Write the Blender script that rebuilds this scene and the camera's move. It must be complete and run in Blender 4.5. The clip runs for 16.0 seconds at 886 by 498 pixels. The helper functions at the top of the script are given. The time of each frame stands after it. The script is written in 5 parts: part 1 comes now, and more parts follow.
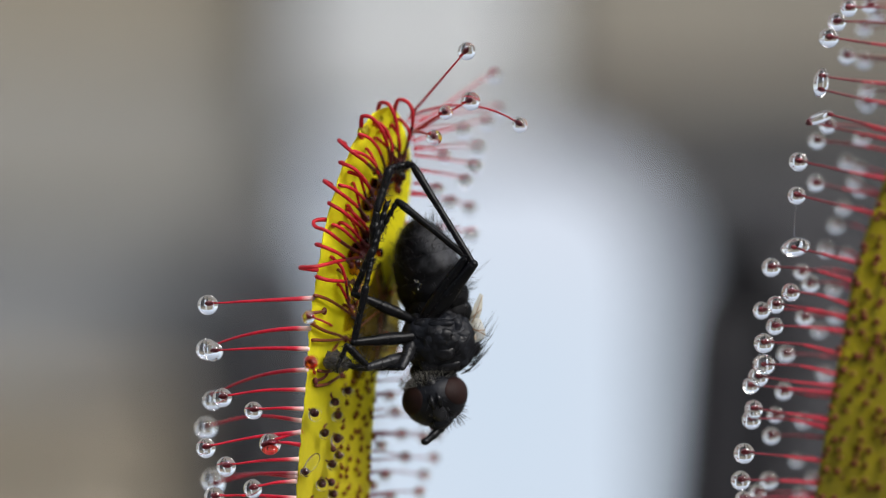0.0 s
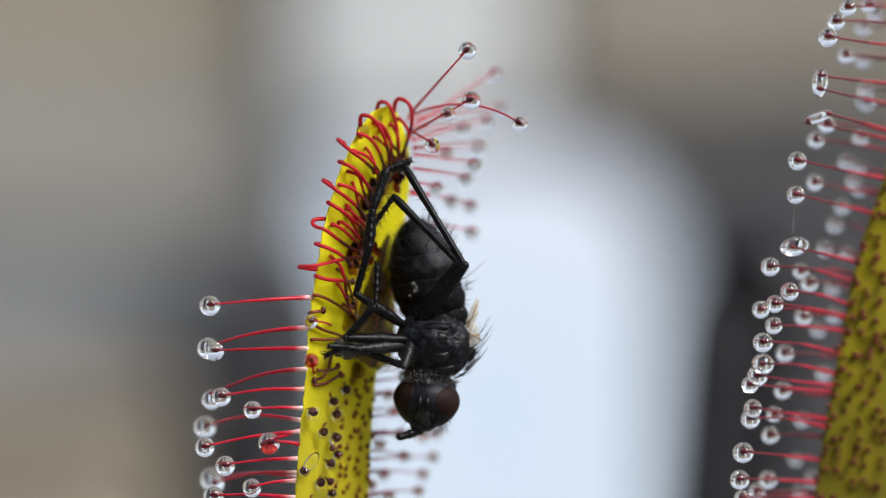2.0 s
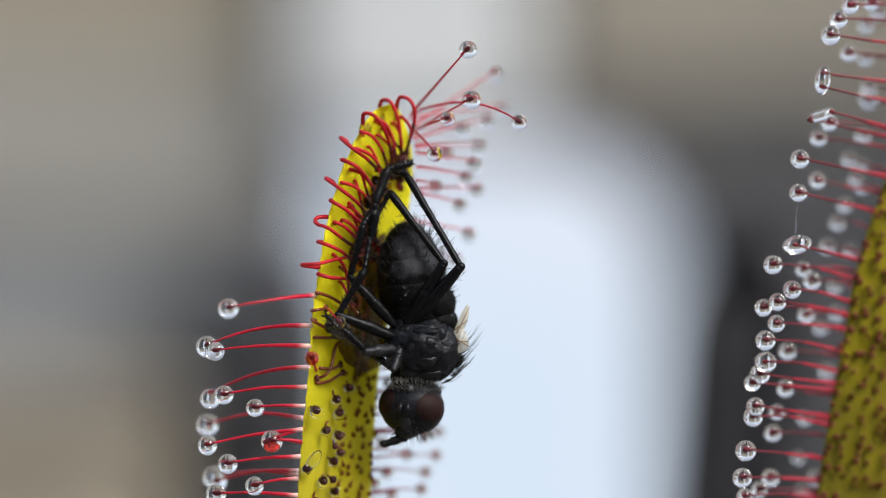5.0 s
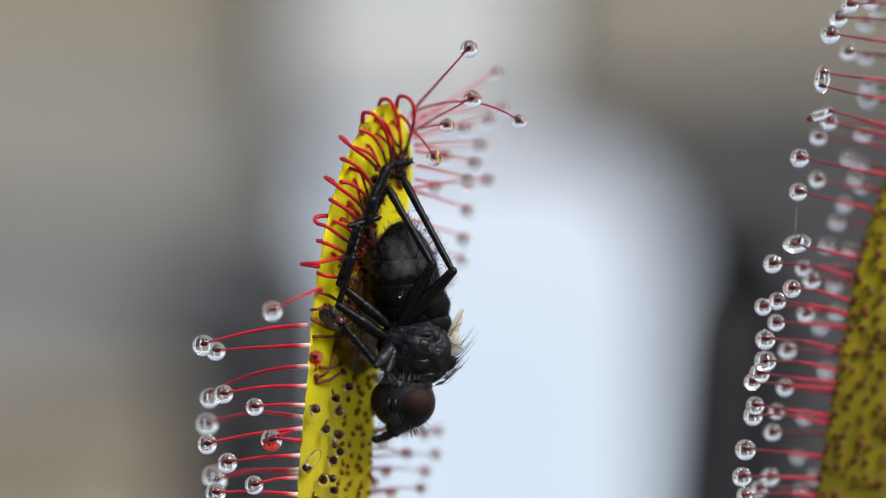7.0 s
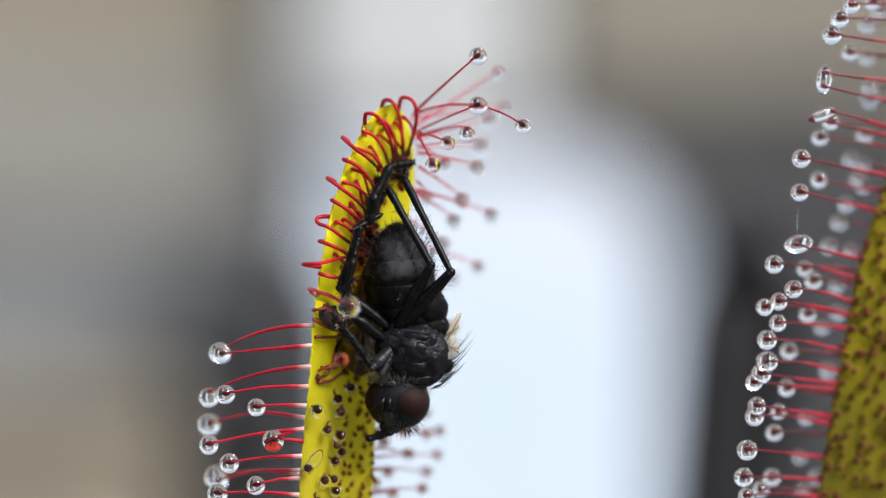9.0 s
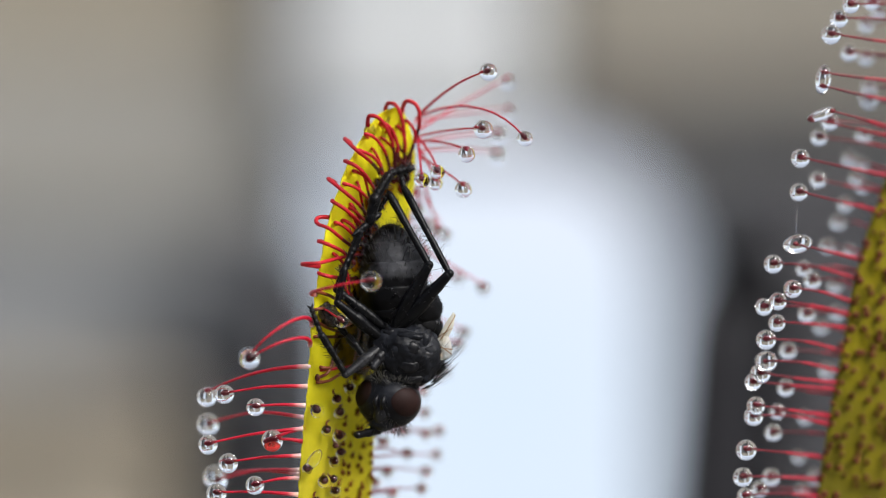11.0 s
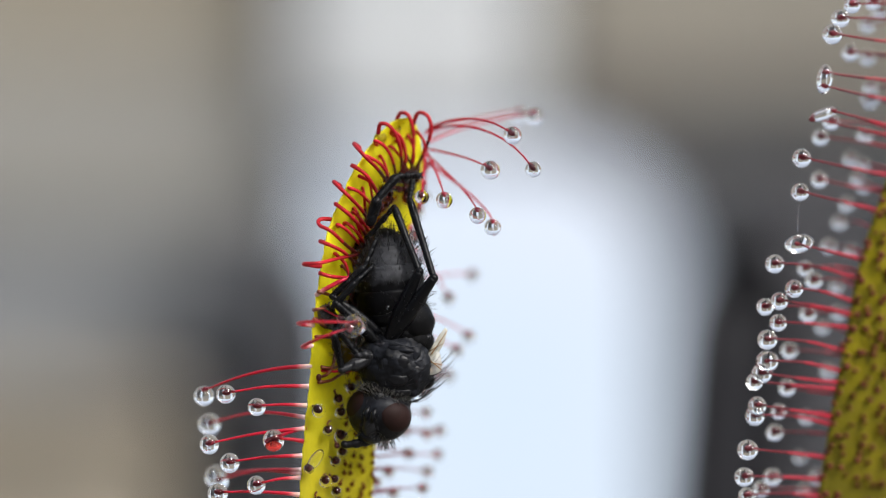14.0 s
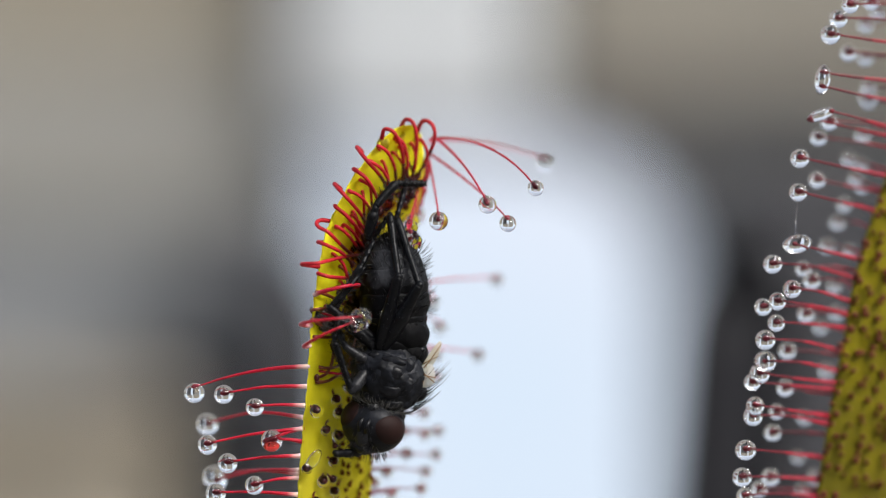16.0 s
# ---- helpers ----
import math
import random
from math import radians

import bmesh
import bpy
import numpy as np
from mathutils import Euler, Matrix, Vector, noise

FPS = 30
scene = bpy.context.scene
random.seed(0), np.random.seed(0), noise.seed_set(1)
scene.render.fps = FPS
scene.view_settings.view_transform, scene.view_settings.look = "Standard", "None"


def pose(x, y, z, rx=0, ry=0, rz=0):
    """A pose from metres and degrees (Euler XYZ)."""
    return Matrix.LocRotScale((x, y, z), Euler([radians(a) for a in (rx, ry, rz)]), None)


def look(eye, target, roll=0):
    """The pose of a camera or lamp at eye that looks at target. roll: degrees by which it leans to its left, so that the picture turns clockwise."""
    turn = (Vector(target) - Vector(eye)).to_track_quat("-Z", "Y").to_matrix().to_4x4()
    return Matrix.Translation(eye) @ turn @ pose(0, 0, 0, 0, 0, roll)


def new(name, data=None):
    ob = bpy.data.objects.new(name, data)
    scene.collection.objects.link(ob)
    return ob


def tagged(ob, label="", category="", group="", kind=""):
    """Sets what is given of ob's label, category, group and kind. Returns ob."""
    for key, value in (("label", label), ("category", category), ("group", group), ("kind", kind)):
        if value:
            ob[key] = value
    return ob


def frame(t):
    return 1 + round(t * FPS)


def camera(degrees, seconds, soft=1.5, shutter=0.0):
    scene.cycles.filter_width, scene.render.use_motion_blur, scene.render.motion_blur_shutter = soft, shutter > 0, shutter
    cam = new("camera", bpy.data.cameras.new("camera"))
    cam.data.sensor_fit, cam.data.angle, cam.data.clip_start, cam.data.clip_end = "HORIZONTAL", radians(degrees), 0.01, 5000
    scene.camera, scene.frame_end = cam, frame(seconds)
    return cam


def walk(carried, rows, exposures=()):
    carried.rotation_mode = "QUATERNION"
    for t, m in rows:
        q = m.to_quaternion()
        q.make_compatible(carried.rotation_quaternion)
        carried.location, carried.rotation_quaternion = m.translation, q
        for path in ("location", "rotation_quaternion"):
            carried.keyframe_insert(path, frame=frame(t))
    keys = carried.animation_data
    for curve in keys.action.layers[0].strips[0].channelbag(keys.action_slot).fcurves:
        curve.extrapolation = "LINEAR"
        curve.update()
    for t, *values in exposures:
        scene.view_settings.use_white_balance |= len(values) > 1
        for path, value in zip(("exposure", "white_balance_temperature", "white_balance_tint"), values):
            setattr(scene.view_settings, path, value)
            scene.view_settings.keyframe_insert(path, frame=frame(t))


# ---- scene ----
S = 1.75e-5            # metres in the plane of focus for one unit of the plan
REACH = 0.13054        # from the lens to the plane of focus
HIGH = 0.085            # height of the lens above the ground
CLIP = 16.0
TS = [0.5 * i for i in range(33)]

cam = camera(12.0, CLIP, soft=1.1)
cam.data.dof.use_dof = True
cam.data.dof.focus_distance = REACH
cam.data.dof.aperture_fstop = 22.0

# the small drift of the camera, sideways and up, in units of the plan
DRIFT = [(0, 0, 0), (0.5, -.7, -.4), (1, -1.7, -1.3), (1.5, -3, -1.4), (2, -1.7, -1.3), (2.5, -1.5, -1.4),
         (3, -.3, -1.8), (3.5, 5.5, -3), (4, 4.8, -3.7), (6.5, 1.7, -6.3), (7, 2.4, -6.5), (7.5, 2.8, -6.4),
         (8, 4.2, -6.3), (8.5, 4.5, -5.8), (9, 5.4, -5.7), (11.5, 3.6, -6.3), (12, 4.2, -6.5), (12.5, 2.7, -6.7),
         (13, 4.6, -6.5), (13.5, 5.8, -6.3), (14, 6.2, -6.3), (14.5, 6.4, -6.3), (15, .5, -6.1), (15.5, 1.8, -6.1),
         (16, 2.7, -6)]
# the small flicker of the film's brightness, in stops
FLICKER = [(0, 0.12), (0.5, 0.33), (1, 0.22), (1.5, 0.20), (2, 0.24), (2.5, 0.38), (3, 0.29), (3.5, 0.20), (4, 0.29), (6.5, 0.17), (7, 0.24), (7.5, 0.17), (8, 0.32), (8.5, 0.32), (9, 0.41), (11.5, 0.36), (12, 0.35), (12.5, 0.16), (13, 0.30), (13.5, 0.32), (14, 0.36), (14.5, 0.43), (15, 0.41), (15.5, 0.36), (16, 0.30)]
walk(cam, [(t, pose(-a * S, -REACH, HIGH + b * S, 90)) for t, a, b in DRIFT], FLICKER)

# ---- light: a bright overcast sky with a wide soft sun from above ----
world = bpy.data.worlds.new("overcast_sky")
scene.world = world
world.use_nodes = True
wn = world.node_tree
sky = wn.nodes.new("ShaderNodeTexSky")
sky.sky_type, sky.sun_disc = "NISHITA", False
sky.sun_elevation, sky.sun_rotation = radians(42), radians(135)
sky.air_density, sky.dust_density, sky.ozone_density = 1.0, 3.0, 1.0
cloud = wn.nodes.new("ShaderNodeHueSaturation")
cloud.inputs["Saturation"].default_value, cloud.inputs["Value"].default_value = 0.45, 1.5
wn.links.new(sky.outputs[0], cloud.inputs["Color"])
wn.links.new(cloud.outputs[0], wn.nodes["Background"].inputs[0])
wn.nodes["Background"].inputs[1].default_value = 0.125
sun = new("sun", bpy.data.lights.new("sun", "SUN"))
sun.data.energy, sun.data.angle, sun.data.color = 2.5, radians(30), (1.0, 0.985, 0.97)
sun.matrix_world = look((0.9, -0.9, 1.15), (0, 0, 0))


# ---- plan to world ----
def P(x, y, d=0.0):
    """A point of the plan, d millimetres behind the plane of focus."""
    k = 1 + d * 1e-3 / REACH
    return Vector(((x - 784) * S * k, d * 1e-3, HIGH - (y - 441) * S * k))


def PT(t, x, y, d=0.0):
    return P(x - np.interp(t, [r[0] for r in DRIFT], [r[1] for r in DRIFT]),
             y - np.interp(t, [r[0] for r in DRIFT], [r[2] for r in DRIFT]), d)


def at_time(rows, t):
    """Straight interpolation in rows of (t, values...)."""
    ts = [r[0] for r in rows]
    return [float(np.interp(t, ts, [r[k] for r in rows])) for k in range(1, len(rows[0]))]


# ---- materials ----
def material(name, color, rough=0.5, metal=0.0, vary=0.25, scale=400.0, bump=0.0, bump_scale=2000.0, tint=None, spec=0.5,
             transmission=0.0, ior=1.45, alpha=1.0, sub=0.0, islands=0.0):
    m = bpy.data.materials.new(name)
    m.use_nodes = True
    nt = m.node_tree
    b = nt.nodes["Principled BSDF"]
    b.inputs["Roughness"].default_value = rough
    b.inputs["Metallic"].default_value = metal
    b.inputs["Specular IOR Level"].default_value = spec
    b.inputs["IOR"].default_value = ior
    b.inputs["Transmission Weight"].default_value = transmission
    if sub:
        b.inputs["Subsurface Weight"].default_value = sub
        b.inputs["Subsurface Radius"].default_value = (1.0, 0.7, 0.2)
        b.inputs["Subsurface Scale"].default_value = 0.0006
    co = nt.nodes.new("ShaderNodeTexCoord")
    if vary:
        n1 = nt.nodes.new("ShaderNodeTexNoise")
        n1.inputs["Scale"].default_value, n1.inputs["Detail"].default_value = scale, 6
        n2 = nt.nodes.new("ShaderNodeTexNoise")
        n2.inputs["Scale"].default_value, n2.inputs["Detail"].default_value = scale * 9, 3
        for n in (n1, n2):
            nt.links.new(co.outputs["Object"], n.inputs["Vector"])
        add = nt.nodes.new("ShaderNodeMath")
        add.operation = "MULTIPLY_ADD"
        add.inputs[1].default_value = 0.35
        nt.links.new(n2.outputs["Fac"], add.inputs[0])
        nt.links.new(n1.outputs["Fac"], add.inputs[2])
        ramp = nt.nodes.new("ShaderNodeValToRGB")
        other = tint or tuple(c * (1 - vary) for c in color)
        light = tuple(min(1, c * (1 + vary * 0.6)) for c in color)
        ramp.color_ramp.elements[0].position, ramp.color_ramp.elements[0].color = 0.45, (*other, 1)
        ramp.color_ramp.elements[1].position, ramp.color_ramp.elements[1].color = 0.9, (*light, 1)
        nt.links.new(add.outputs[0], ramp.inputs[0])
        nt.links.new(ramp.outputs[0], b.inputs["Base Color"])
    else:
        b.inputs["Base Color"].default_value = (*color, 1)
    if bump:
        n3 = nt.nodes.new("ShaderNodeTexNoise")
        n3.inputs["Scale"].default_value, n3.inputs["Detail"].default_value = bump_scale, 5
        nt.links.new(co.outputs["Object"], n3.inputs["Vector"])
        bp = nt.nodes.new("ShaderNodeBump")
        bp.inputs["Strength"].default_value, bp.inputs["Distance"].default_value = bump, 2e-5
        nt.links.new(n3.outputs["Fac"], bp.inputs["Height"])
        nt.links.new(bp.outputs[0], b.inputs["Normal"])
    return m


def leafy(name, color, tint, through_color, share):
    """A leaf: skin with cell relief, and light that comes through from behind."""
    m = material(name, color, rough=0.42, vary=0.3, scale=650, tint=tint, bump=0.5, bump_scale=14000, spec=0.35)
    nt = m.node_tree
    out, b = nt.nodes["Material Output"], nt.nodes["Principled BSDF"]
    tr = nt.nodes.new("ShaderNodeBsdfTranslucent")
    tr.inputs[0].default_value = (*through_color, 1)
    mix = nt.nodes.new("ShaderNodeMixShader")
    mix.inputs[0].default_value = share
    nt.links.new(b.outputs[0], mix.inputs[1])
    nt.links.new(tr.outputs[0], mix.inputs[2])
    nt.links.new(mix.outputs[0], out.inputs[0])
    return m


M_LEAF = leafy("leaf_skin", (0.86, 0.79, 0.019), (0.65, 0.62, 0.017), (1.0, 0.93, 0.04), 0.36)


def shade_foot(m, foot_tint, low, high):
    """Puts weaker light into the skin colour: clear yellow tip, darker towards the foot."""
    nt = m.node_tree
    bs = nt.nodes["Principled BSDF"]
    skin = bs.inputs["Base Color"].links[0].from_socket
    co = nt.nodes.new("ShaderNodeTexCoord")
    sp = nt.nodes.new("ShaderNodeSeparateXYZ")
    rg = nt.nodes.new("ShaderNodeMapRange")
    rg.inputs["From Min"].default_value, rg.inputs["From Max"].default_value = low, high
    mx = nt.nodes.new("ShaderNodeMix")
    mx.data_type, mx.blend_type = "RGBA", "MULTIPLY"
    mx.inputs[7].default_value = (*foot_tint, 1)
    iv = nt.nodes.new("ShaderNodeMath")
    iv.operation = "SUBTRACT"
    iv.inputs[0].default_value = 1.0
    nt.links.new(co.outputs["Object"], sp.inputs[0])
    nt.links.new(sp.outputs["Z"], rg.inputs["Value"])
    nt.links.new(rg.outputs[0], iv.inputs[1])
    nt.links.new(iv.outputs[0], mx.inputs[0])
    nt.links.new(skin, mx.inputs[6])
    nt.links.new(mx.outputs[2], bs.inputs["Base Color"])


shade_foot(M_LEAF, (0.525, 0.485, 0.9), HIGH - 430 * S, HIGH - 20 * S)
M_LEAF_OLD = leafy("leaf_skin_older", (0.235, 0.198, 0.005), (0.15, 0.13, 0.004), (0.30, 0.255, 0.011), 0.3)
# shade painted into the second leaf's colour, growing towards its foot
shade_foot(M_LEAF_OLD, (0.62, 0.62, 0.9), HIGH - 480 * S, HIGH - 150 * S)
M_STALK = material("tentacle_red", (0.46, 0.009, 0.032), rough=0.32, vary=0.4, scale=900, tint=(0.27, 0.004, 0.018), sub=0.25, spec=0.35)
nt = M_STALK.node_tree
tone = nt.nodes.new("ShaderNodeAttribute")
tone.attribute_name = "foot"
pale = nt.nodes.new("ShaderNodeValToRGB")
pale.color_ramp.elements[0].position, pale.color_ramp.elements[0].color = 0.25, (0.55, 0.06, 0.09, 1)
pale.color_ramp.elements[1].position, pale.color_ramp.elements[1].color = 0.9, (0.80, 0.55, 0.52, 1)
fade = nt.nodes.new("ShaderNodeMapRange")
fade.inputs["From Max"].default_value = 0.45
blend = nt.nodes.new("ShaderNodeMix")
blend.data_type = "RGBA"
skin = nt.nodes["Principled BSDF"].inputs["Base Color"]
nt.links.new(skin.links[0].from_socket, blend.inputs[6])
nt.links.new(tone.outputs["Fac"], pale.inputs[0])
nt.links.new(tone.outputs["Fac"], fade.inputs["Value"])
nt.links.new(fade.outputs[0], blend.inputs[0])
nt.links.new(pale.outputs[0], blend.inputs[7])
nt.links.new(blend.outputs[2], skin)
M_STALK_MID = material("tentacle_crimson", (0.42, 0.012, 0.036), rough=0.32, vary=0.4, scale=900)
M_STALK_HOOK = leafy("tentacle_bright_red", (0.50, 0.018, 0.030), (0.24, 0.005, 0.012), (0.80, 0.06, 0.04), 0.25)
M_STALK_WINE = material("tentacle_wine_red", (0.17, 0.006, 0.018), rough=0.35, vary=0.4, scale=900)
M_SPOT = material("face_gland_brown", (0.15, 0.055, 0.008), rough=0.7, vary=0.4, scale=2500, spec=0.15)
M_KNOB = material("face_gland_dark", (0.05, 0.008, 0.008), rough=0.35, vary=0.4, scale=2500, spec=0.3)
M_SPOT_RED = material("face_gland_red_brown", (0.10, 0.026, 0.011), rough=0.6, vary=0.4, scale=2500, spec=0.2)
M_STALK_BROWN = material("tentacle_brown", (0.16, 0.035, 0.012), rough=0.4, vary=0.4, scale=900)
M_STALK_DARK = material("tentacle_dark_red", (0.085, 0.008, 0.008), rough=0.3, vary=0.4, scale=900)
M_GLAND = material("gland_dark_red", (0.13, 0.003, 0.010), rough=0.45, vary=0.4, scale=2500, bump=0.3, bump_scale=20000)
M_GLAND_RED = material("gland_red", (0.34, 0.010, 0.030), rough=0.4, vary=0.4, scale=2500)
M_DROP = material("droplet_clear", (1, 1, 1), rough=0.0, vary=0, transmission=1.0, ior=1.35)
M_DROP_RED = material("droplet_red", (1.0, 0.07, 0.05), rough=0.0, vary=0, transmission=1.0, ior=1.35)
M_DROP_PINK = material("droplet_pink", (1.0, 0.22, 0.14), rough=0.0, vary=0, transmission=1.0, ior=1.35)
M_AMBER = material("amber_mucilage", (0.17, 0.016, 0.010), rough=0.05, vary=0, transmission=1.0, ior=1.36)
M_GOO = material("brown_mucilage", (0.62, 0.30, 0.03), rough=0.04, vary=0, transmission=1.0, ior=1.36)
M_SLIME = material("grey_mucilage", (0.13, 0.12, 0.11), rough=0.2, vary=0, transmission=0.6, ior=1.36)
M_GOO_DARK = material("dark_olive_mucilage", (0.52, 0.38, 0.05), rough=0.06, vary=0, transmission=1.0, ior=1.36)
M_FLY = material("fly_cuticle", (0.005, 0.0052, 0.0066), rough=0.36, vary=0.6, scale=1500, bump=0.6, bump_scale=9000, spec=0.25)
M_FLY_DUST = material("fly_grey_dusting", (0.0085, 0.0095, 0.0125), rough=0.42, vary=0.8, scale=1800, tint=(0.0012, 0.0012, 0.0016), bump=0.5, bump_scale=9000, spec=0.18)
M_FLY_GREY = material("fly_grey_face", (0.014, 0.0145, 0.017), rough=0.4, vary=0.7, scale=2600, tint=(0.005, 0.005, 0.006), bump=0.4, bump_scale=12000, spec=0.3)
M_FLY_SEAM = material("fly_grey_seam", (0.03, 0.033, 0.04), rough=0.45, vary=0.7, scale=3600, tint=(0.012, 0.012, 0.015), spec=0.3)
M_FLY_LEG = material("fly_leg", (0.0028, 0.003, 0.004), rough=0.36, vary=0.5, scale=2500, bump=0.6, bump_scale=12000, spec=0.2)
M_FLY_BLACK = material("fly_black_velvet", (0.0022, 0.0022, 0.0028), rough=0.55, vary=0.6, scale=1500, bump=0.5, bump_scale=9000, spec=0.12)
M_ABDOMEN = material("fly_dusted_abdomen", (0.036, 0.037, 0.041), rough=0.5, vary=0.9, scale=900, tint=(0.006, 0.006, 0.007), bump=0.4, bump_scale=9000, spec=0.15)
nt = M_ABDOMEN.node_tree
dusted, bare = nt.nodes.new("ShaderNodeAttribute"), nt.nodes.new("ShaderNodeMix")
dusted.attribute_name = "dust"
bare.data_type = "RGBA"
bare.inputs[6].default_value = (0.002, 0.002, 0.0026, 1)
skin = nt.nodes["Principled BSDF"].inputs["Base Color"]
nt.links.new(dusted.outputs["Fac"], bare.inputs[0])
nt.links.new(skin.links[0].from_socket, bare.inputs[7])
nt.links.new(bare.outputs[2], skin)
M_EYE = material("fly_eye", (0.013, 0.005, 0.004), rough=0.6, vary=0.6, scale=1500, tint=(0.008, 0.0035, 0.003), bump=0.3, bump_scale=26000, spec=0.15)
M_WING_ROOT = material("amber_wing_root", (0.22, 0.11, 0.03), rough=0.35, vary=0.5, scale=3000)
M_HAIR = material("fly_bristle", (0.008, 0.008, 0.008), rough=0.4, vary=0)
M_HAIR_PALE = material("fly_pale_hair", (0.20, 0.195, 0.18), rough=0.5, vary=0)
M_HAIR_GREY = material("fly_grey_hair", (0.05, 0.05, 0.055), rough=0.5, vary=0)
M_WING = leafy("wing_membrane", (0.85, 0.82, 0.68), (0.72, 0.62, 0.38), (0.9, 0.85, 0.68), 0.6)
M_WING_PALE = leafy("pale_wing_membrane", (0.88, 0.87, 0.80), (0.75, 0.72, 0.6), (0.92, 0.9, 0.82), 0.6)
for m in (M_WING, M_WING_PALE):
    nt = m.node_tree
    clear, thin = nt.nodes.new("ShaderNodeBsdfTransparent"), nt.nodes.new("ShaderNodeMixShader")
    thin.inputs[0].default_value = 0.55
    nt.links.new(clear.outputs[0], thin.inputs[1])
    nt.links.new(nt.nodes["Material Output"].inputs[0].links[0].from_socket, thin.inputs[2])
    nt.links.new(thin.outputs[0], nt.nodes["Material Output"].inputs[0])
M_WING_WET = material("soaked_wing", (0.055, 0.040, 0.006), rough=0.15, vary=0.9, scale=900, tint=(0.012, 0.010, 0.004), bump=0.6, bump_scale=5000)
nt = M_WING_WET.node_tree
clear, thin = nt.nodes.new("ShaderNodeBsdfTransparent"), nt.nodes.new("ShaderNodeMixShader")
clear.inputs[0].default_value = (0.40, 0.27, 0.035, 1)
patch = nt.nodes.new("ShaderNodeTexNoise")
patch.inputs["Scale"].default_value, patch.inputs["Detail"].default_value = 1300, 4
opened = nt.nodes.new("ShaderNodeMapRange")
opened.inputs["From Min"].default_value, opened.inputs["From Max"].default_value = 0.30, 0.60
opened.inputs["To Min"].default_value, opened.inputs["To Max"].default_value = 0.2, 0.92
wet_at = nt.nodes.new("ShaderNodeTexCoord")
nt.links.new(wet_at.outputs["Object"], patch.inputs["Vector"])
nt.links.new(patch.outputs["Fac"], opened.inputs["Value"])
nt.links.new(opened.outputs[0], thin.inputs[0])
nt.links.new(clear.outputs[0], thin.inputs[1])
nt.links.new(nt.nodes["Principled BSDF"].outputs[0], thin.inputs[2])
nt.links.new(thin.outputs[0], nt.nodes["Material Output"].inputs[0])
M_WARM = material("weathered_grey_timber", (0.27, 0.262, 0.24), rough=0.7, vary=0.25, scale=14)
M_BEIGE = material("beige_timber", (0.27, 0.242, 0.19), rough=0.7, vary=0.3, scale=14)
M_BEIGE_DULL = material("dull_beige_timber", (0.245, 0.225, 0.185), rough=0.7, vary=0.3, scale=14)
M_GREY = material("grey_render", (0.205, 0.213, 0.22), rough=0.8, vary=0.25, scale=5)
M_SLATE = material("slate_grey_render", (0.122, 0.126, 0.13), rough=0.8, vary=0.25, scale=5)
# darker than the slate render, to offset glow blurred over from the opening
M_LINTEL = material("darkened_render", (0.078, 0.075, 0.072), rough=0.8, vary=0.25, scale=5)
M_DARK = material("dark_slate_paint", (0.012, 0.012, 0.016), rough=0.6, vary=0.3, scale=14)
M_POST = material("dark_grey_post_paint", (0.045, 0.046, 0.052), rough=0.6, vary=0.3, scale=10)
M_CHEST_DARK = material("darker_grey_paint", (0.047, 0.047, 0.053), rough=0.6, vary=0.3, scale=6)
M_CHEST = material("dark_grey_paint", (0.10, 0.103, 0.11), rough=0.6, vary=0.3, scale=6)
M_PALE = material("pale_grey_paint", (0.50, 0.522, 0.53), rough=0.6, vary=0.08, scale=10)
M_DAY = bpy.data.materials.new("bright_overcast_daylight")
M_DAY.use_nodes = True
glow = M_DAY.node_tree.nodes["Principled BSDF"]
glow.inputs["Base Color"].default_value = (0, 0, 0, 1)
haze = M_DAY.node_tree.nodes.new("ShaderNodeTexNoise")
haze.inputs["Scale"].default_value, haze.inputs["Detail"].default_value = 22, 2
tones = M_DAY.node_tree.nodes.new("ShaderNodeValToRGB")
tones.color_ramp.elements[0].position, tones.color_ramp.elements[0].color = 0.35, (0.725, 0.85, 1.0, 1)
tones.color_ramp.elements[1].position, tones.color_ramp.elements[1].color = 0.65, (0.83, 0.88, 1.0, 1)
day_at = M_DAY.node_tree.nodes.new("ShaderNodeTexCoord")
M_DAY.node_tree.links.new(day_at.outputs["Object"], haze.inputs["Vector"])
M_DAY.node_tree.links.new(haze.outputs["Fac"], tones.inputs[0])
M_DAY.node_tree.links.new(tones.outputs[0], glow.inputs["Emission Color"])
glow.inputs["Emission Strength"].default_value = 0.785
M_SCREEN = material("dark_screen_paint", (0.05, 0.05, 0.052), rough=0.9, vary=0.3, scale=6)
M_TAN = material("tan_clay", (0.24, 0.212, 0.165), rough=0.8, vary=0.3, scale=15)
M_STONE = material("dark_peat", (0.19, 0.175, 0.15), rough=0.85, vary=0.25, scale=30, bump=0.5, bump_scale=300)


